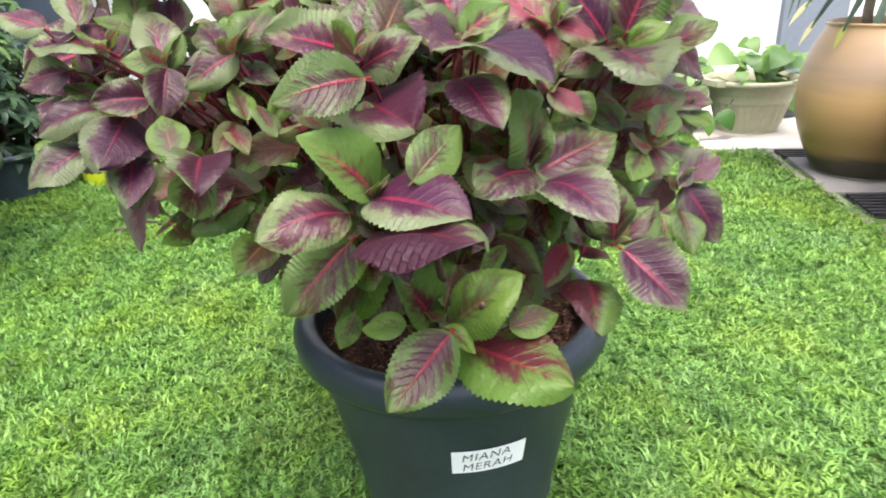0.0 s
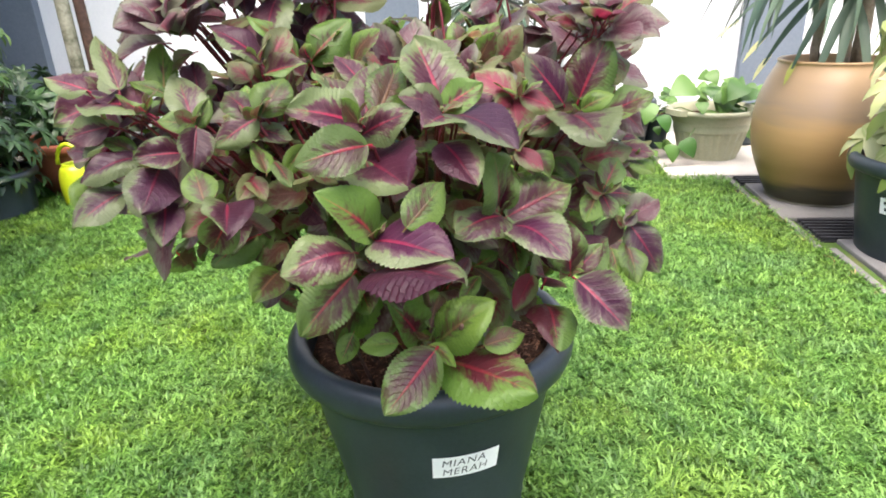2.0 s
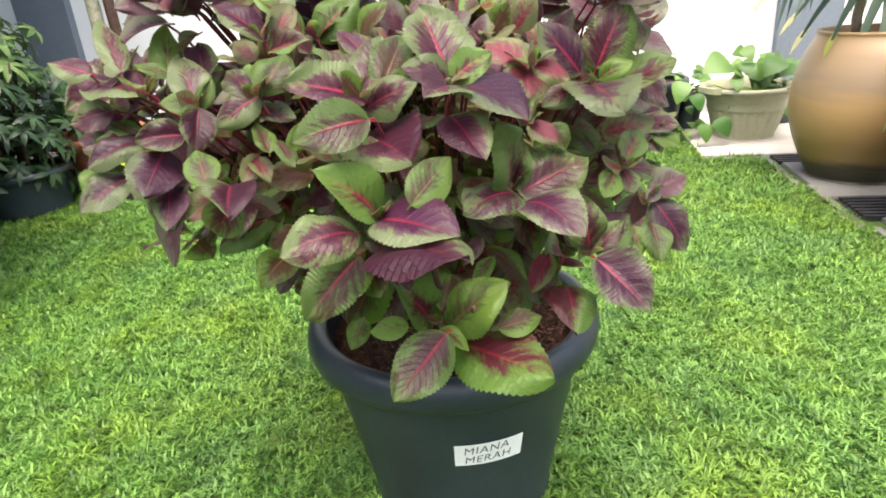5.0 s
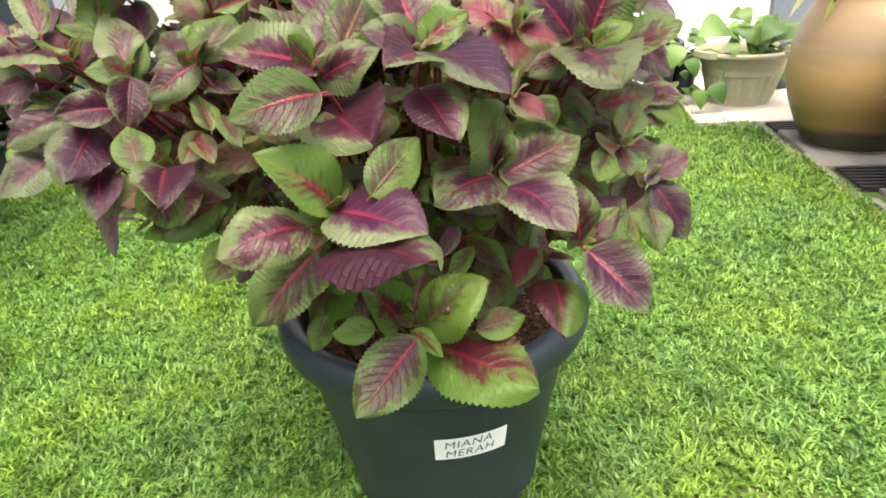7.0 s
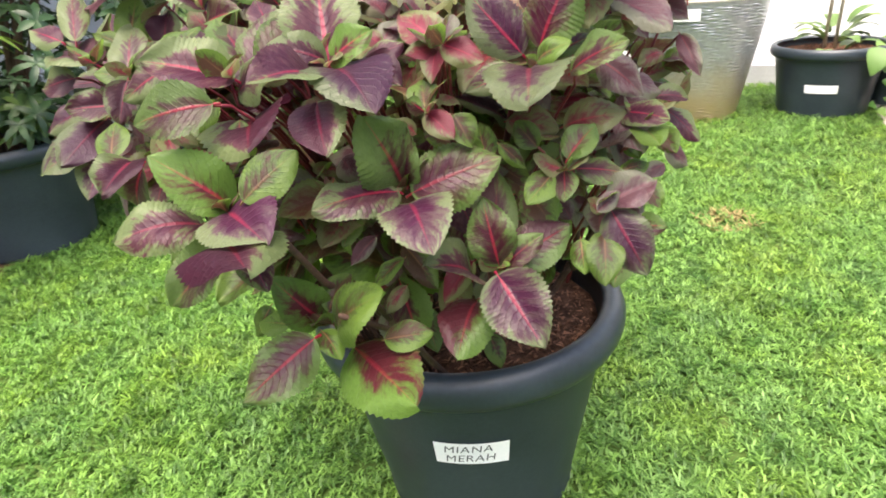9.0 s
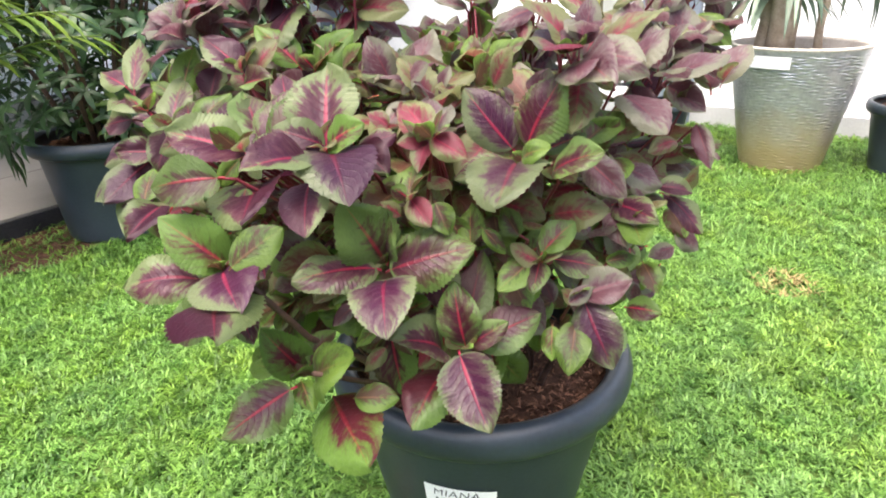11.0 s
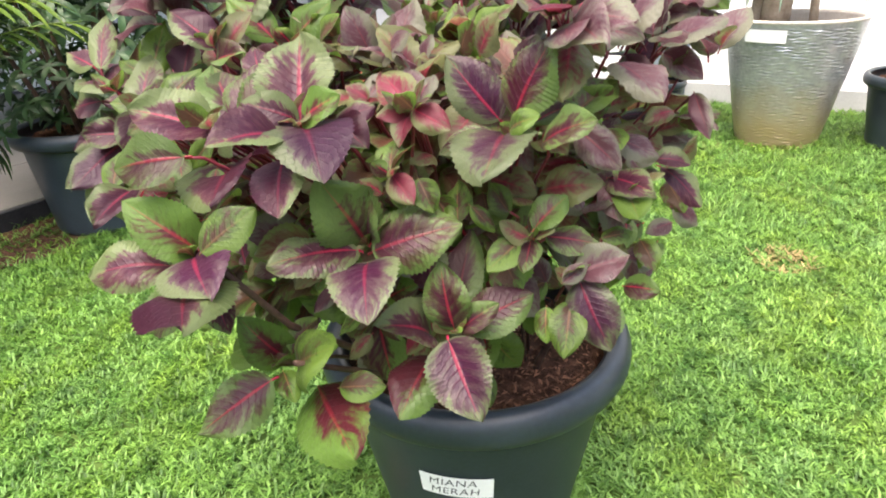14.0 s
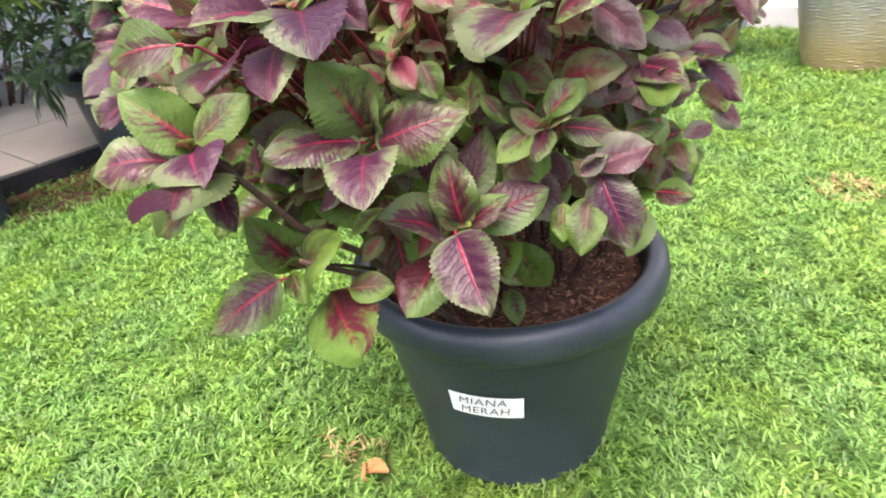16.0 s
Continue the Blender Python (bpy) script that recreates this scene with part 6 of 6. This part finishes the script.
# the small black pot by the wall with a dark leafy plant
spot, _ = black_pot("plant_pot", -0.47, 2.45, 0.150, 0.24, 0.105, "small black plastic pot with a dark bushy plant", "black pots", 0.02, 48)
splant = thing("bush", (-0.47, 2.45, 0.20), "small dark green bushy plant in a black pot", "plant")
brng = random.Random(31)
stalks(splant, brng, 6, 0.05, 0.35, WOOD, 0.006, 0.25)
leafy("leaves", splant, shrub_crown(brng, 60, (0, 0), 0.17, 0.18, 0.44, 0.07, 6, 0.36), SHRUB)

# the striped plant against the wall
wplant = thing("dracaena", (-1.02, 2.98, 0.0), "tall dracaena with yellow striped leaves against the wall", "plant")
link_mesh("trunk", *tube([(0, 0, 0), (0.01, 0, 0.3), (0, 0.01, 0.7), (0.01, 0, 1.2)], 0.022, 0.014, 8), BARK, wplant)
wrng = random.Random(6)
wl = []
for k in range(60):
    a, z = wrng.uniform(0, 6.283), wrng.uniform(0.55, 1.25)
    c = Vector((0, 0, z))
    way = Vector((math.cos(a) * 0.55, math.sin(a) * 0.35 - 0.1, wrng.uniform(-0.4, 0.9)))
    wl.append(blade(c, c + way * wrng.uniform(0.20, 0.36), (0, -0.6, 1), 0.045, 0.3, 0.15, 6, sword))
leafy("leaves", wplant, wl, PALEYELLOW)

# the shrub in the black pot beside the terrace
bare_v = [(-2.03 + (0.30 + 0.03 * math.sin(5 * a)) * math.cos(a), 0.12 + (0.42 + 0.05 * math.sin(3 * a)) * math.sin(a), 0.004) for a in [2 * math.pi * k / 48 for k in range(48)]]
tagged(link_mesh("bare_earth", bare_v, [tuple(range(48))], SOIL, smooth=False), "bare brown earth at the terrace edge", "soil", kind="structure")
bpot, _ = black_pot("plant_pot", -1.867, 0.447, 0.252, 0.372, 0.185, "black plastic pot with a tall green shrub by the terrace", "black pots", 0.034)
bush = thing("shrub", (-1.867, 0.447, 0.31), "dense tall shrub of narrow dark green leaves in a black pot", "shrub")
grng = random.Random(9)
stalks(bush, grng, 12, 0.10, 0.75, WOOD, 0.010, 0.3)
leafy("leaves", bush, shrub_crown(grng, 820, (-0.10, 0.10), 0.60, 0.08, 1.05, 0.062, 6, 0.32), SHRUB)
leafy("young_leaves", bush, shrub_crown(grng, 26, (0.12, 0.02), 0.18, 0.05, 0.22, 0.07, 7, 0.34), YOUNG, "bright young leaves low in the shrub")
grass_tuft = []
for k in range(26):
    a = grng.uniform(-0.5, 2.6)
    c = Vector((-0.26, -0.22, grng.uniform(-0.02, 0.12)))
    grass_tuft.append(blade(c, c + Vector((0.16 * math.cos(a) - 0.08, 0.10 * math.sin(a) - 0.05, grng.uniform(-0.18, 0.05))), (0, 0, 1), 0.014, 0.3, 0.15, 4, lance))
leafy("hanging_leaves", bush, grass_tuft, SHRUB)

# a feathery palm leaning into the shrub
ppot, _ = black_pot("plant_pot", -1.95, -0.225, 0.165, 0.27, 0.135, "black plastic pot with a young palm beside the terrace", "black pots", 0.024, 48)
palm = thing("palm", (-1.93, -0.215, 0.20), "young feather palm with yellow-green fronds beside the terrace", "palm")
plrng = random.Random(17)
for k, (dx, dy, top) in enumerate(((0.46, 0.36, 0.79), (0.34, 0.24, 0.87), (0.42, 0.46, 0.72), (0.2, 0.34, 0.9), (0.30, 0.30, 0.82))):
    tip = Vector((dx + 0.08, dy + 0.05, top - 0.20))
    mid = Vector((dx * 0.35, dy * 0.35, top - 0.18))
    pts = [Vector((0, 0, 0)).lerp(mid, t).lerp(mid.lerp(tip, t), t) for t in [i / 12 for i in range(13)]]
    rib = link_mesh("frond", *tube(pts, 0.007, 0.002, 6), PALM, palm)
    fl = []
    for i in range(4, 13):
        for s in (0, 0.5):
            p = pts[i - 1].lerp(pts[i], s)
            way = (pts[i] - pts[i - 1]).normalized()
            side = way.cross(Vector((0, 0, 1))).normalized()
            for sg in (-1, 1):
                e = p + side * sg * 0.17 * (1.15 - i / 14) + way * 0.10 + Vector((0, 0, -0.05 - 0.03 * plrng.random()))
                fl.append(blade(p, e, (0, 0, 1), 0.017, 0.3, 0.08, 4, lance))
    tagged(link_mesh("foliage", *merged(fl), PALM, rib), kind="stuff")

# the schefflera in the corner, the terracotta bowl and the watering can
cpot, _ = black_pot("plant_pot", -2.16, 1.50, 0.205, 0.20, 0.165, "low black plastic pot with a bushy umbrella shrub", "black pots", 0.022, 48)
sch = thing("umbrella_shrub", (-2.16, 1.50, 0.16), "dense dark green umbrella shrub with drooping leaflets", "shrub")
crng = random.Random(23)
stalks(sch, crng, 9, 0.10, 0.5, WOOD, 0.009, 0.3)
leafy("leaves", sch, shrub_crown(crng, 190, (-0.06, -0.02), 0.33, -0.06, 0.56, 0.085, 7, 0.30), SHRUB)
leafy("pale_leaves", sch, shrub_crown(crng, 44, (-0.05, 0.02), 0.30, 0.40, 0.66, 0.085, 7, 0.30), YOUNG, "paler young leaves")

bowl = thing("terracotta_bowl", (-2.04, 1.93, 0), "round terracotta bowl with a thick rim", "plant pot")
link_mesh("body", *lathe(spread([(0.0, 0.0), (0.12, 0.0), (0.14, 0.015), (0.20, 0.12), (0.225, 0.215)], 5), 64), TERRA, bowl)
link_mesh("rim", *lathe([(0.225, 0.212), (0.245, 0.218), (0.248, 0.255), (0.236, 0.266), (0.218, 0.26), (0.205, 0.18)], 64), TERRA, bowl)
link_mesh("soil", *lathe([(0.0, 0.225), (0.21, 0.215)], 40), SOIL, bowl)
bowl_plant = thing("bush", (-2.04, 1.93, 0.22), "low green plant in the terracotta bowl", "plant")
stalks(bowl_plant, crng, 5, 0.08, 0.16, STEM, 0.005, 0.2)
leafy("leaves", bowl_plant, shrub_crown(crng, 40, (-0.05, 0), 0.19, 0.06, 0.25, 0.08, 6, 0.36), SHRUB)

can = thing("watering_can", (-1.86, 1.665, 0), "bright yellow-green plastic watering can on the lawn", "watering can")
link_mesh("body", *lathe(spread([(0.0, 0.004), (0.062, 0.0), (0.068, 0.01), (0.076, 0.10), (0.066, 0.165), (0.052, 0.185), (0.05, 0.195), (0.044, 0.19), (0.05, 0.15)], 5), 48), LIME, can)
hp = [Vector((0.066 * math.cos(a) - 0.01, 0, 0.19 + 0.09 * math.sin(a))) for a in [math.pi * k / 12 for k in range(13)]]
link_mesh("handle", *tube(hp, 0.010, 0.010, 8), LIME, can)
can.scale = (0.92, 0.92, 1.0)
link_mesh("spout", *tube([(0.06, -0.02, 0.06), (0.11, -0.03, 0.12), (0.15, -0.05, 0.20)], 0.016, 0.010, 10), LIME, can)

# two slender trunks before the wall
MOSSY = mottled("mossy_bark", (0.10, 0.10, 0.065), (0.34, 0.33, 0.25), 12, 60, 0.85, 0.15, bump=0.6)
for x, y, r, dx, m, note in ((-2.225, 2.36, 0.037, -0.02, "pale", "pale ringed slender palm trunk before the wall"), (-2.15, 2.40, 0.030, -0.04, "dark", "darker slender palm trunk before the wall")):
    trunk = link_mesh("palm", *tube([Vector((x + dx * k / 8, y, 0.3 * k)) for k in range(9)], r, r * 0.85, 12), MOSSY if m == "pale" else WOOD)
    tagged(trunk, note, "tree trunk", "palm trunks")
for x, y, h, cnt in ((-2.75, 2.5, 0.55, 60), (-3.2, 2.2, 0.8, 90), (-2.9, 1.0, 0.95, 120), (-3.3, 0.4, 1.0, 120)):
    low = thing("shrub", (x, y, 0.084 if x < -2.95 else 0.0), "leafy green border shrub", "shrub", "border shrubs")
    stalks(low, crng, 7, 0.10, h * 0.6, WOOD, 0.008, 0.3)
    leafy("leaves", low, shrub_crown(crng, cnt, (0, 0), 0.36, 0.05, h, 0.09, 6, 0.30), SHRUB if cnt != 90 else YOUNG)
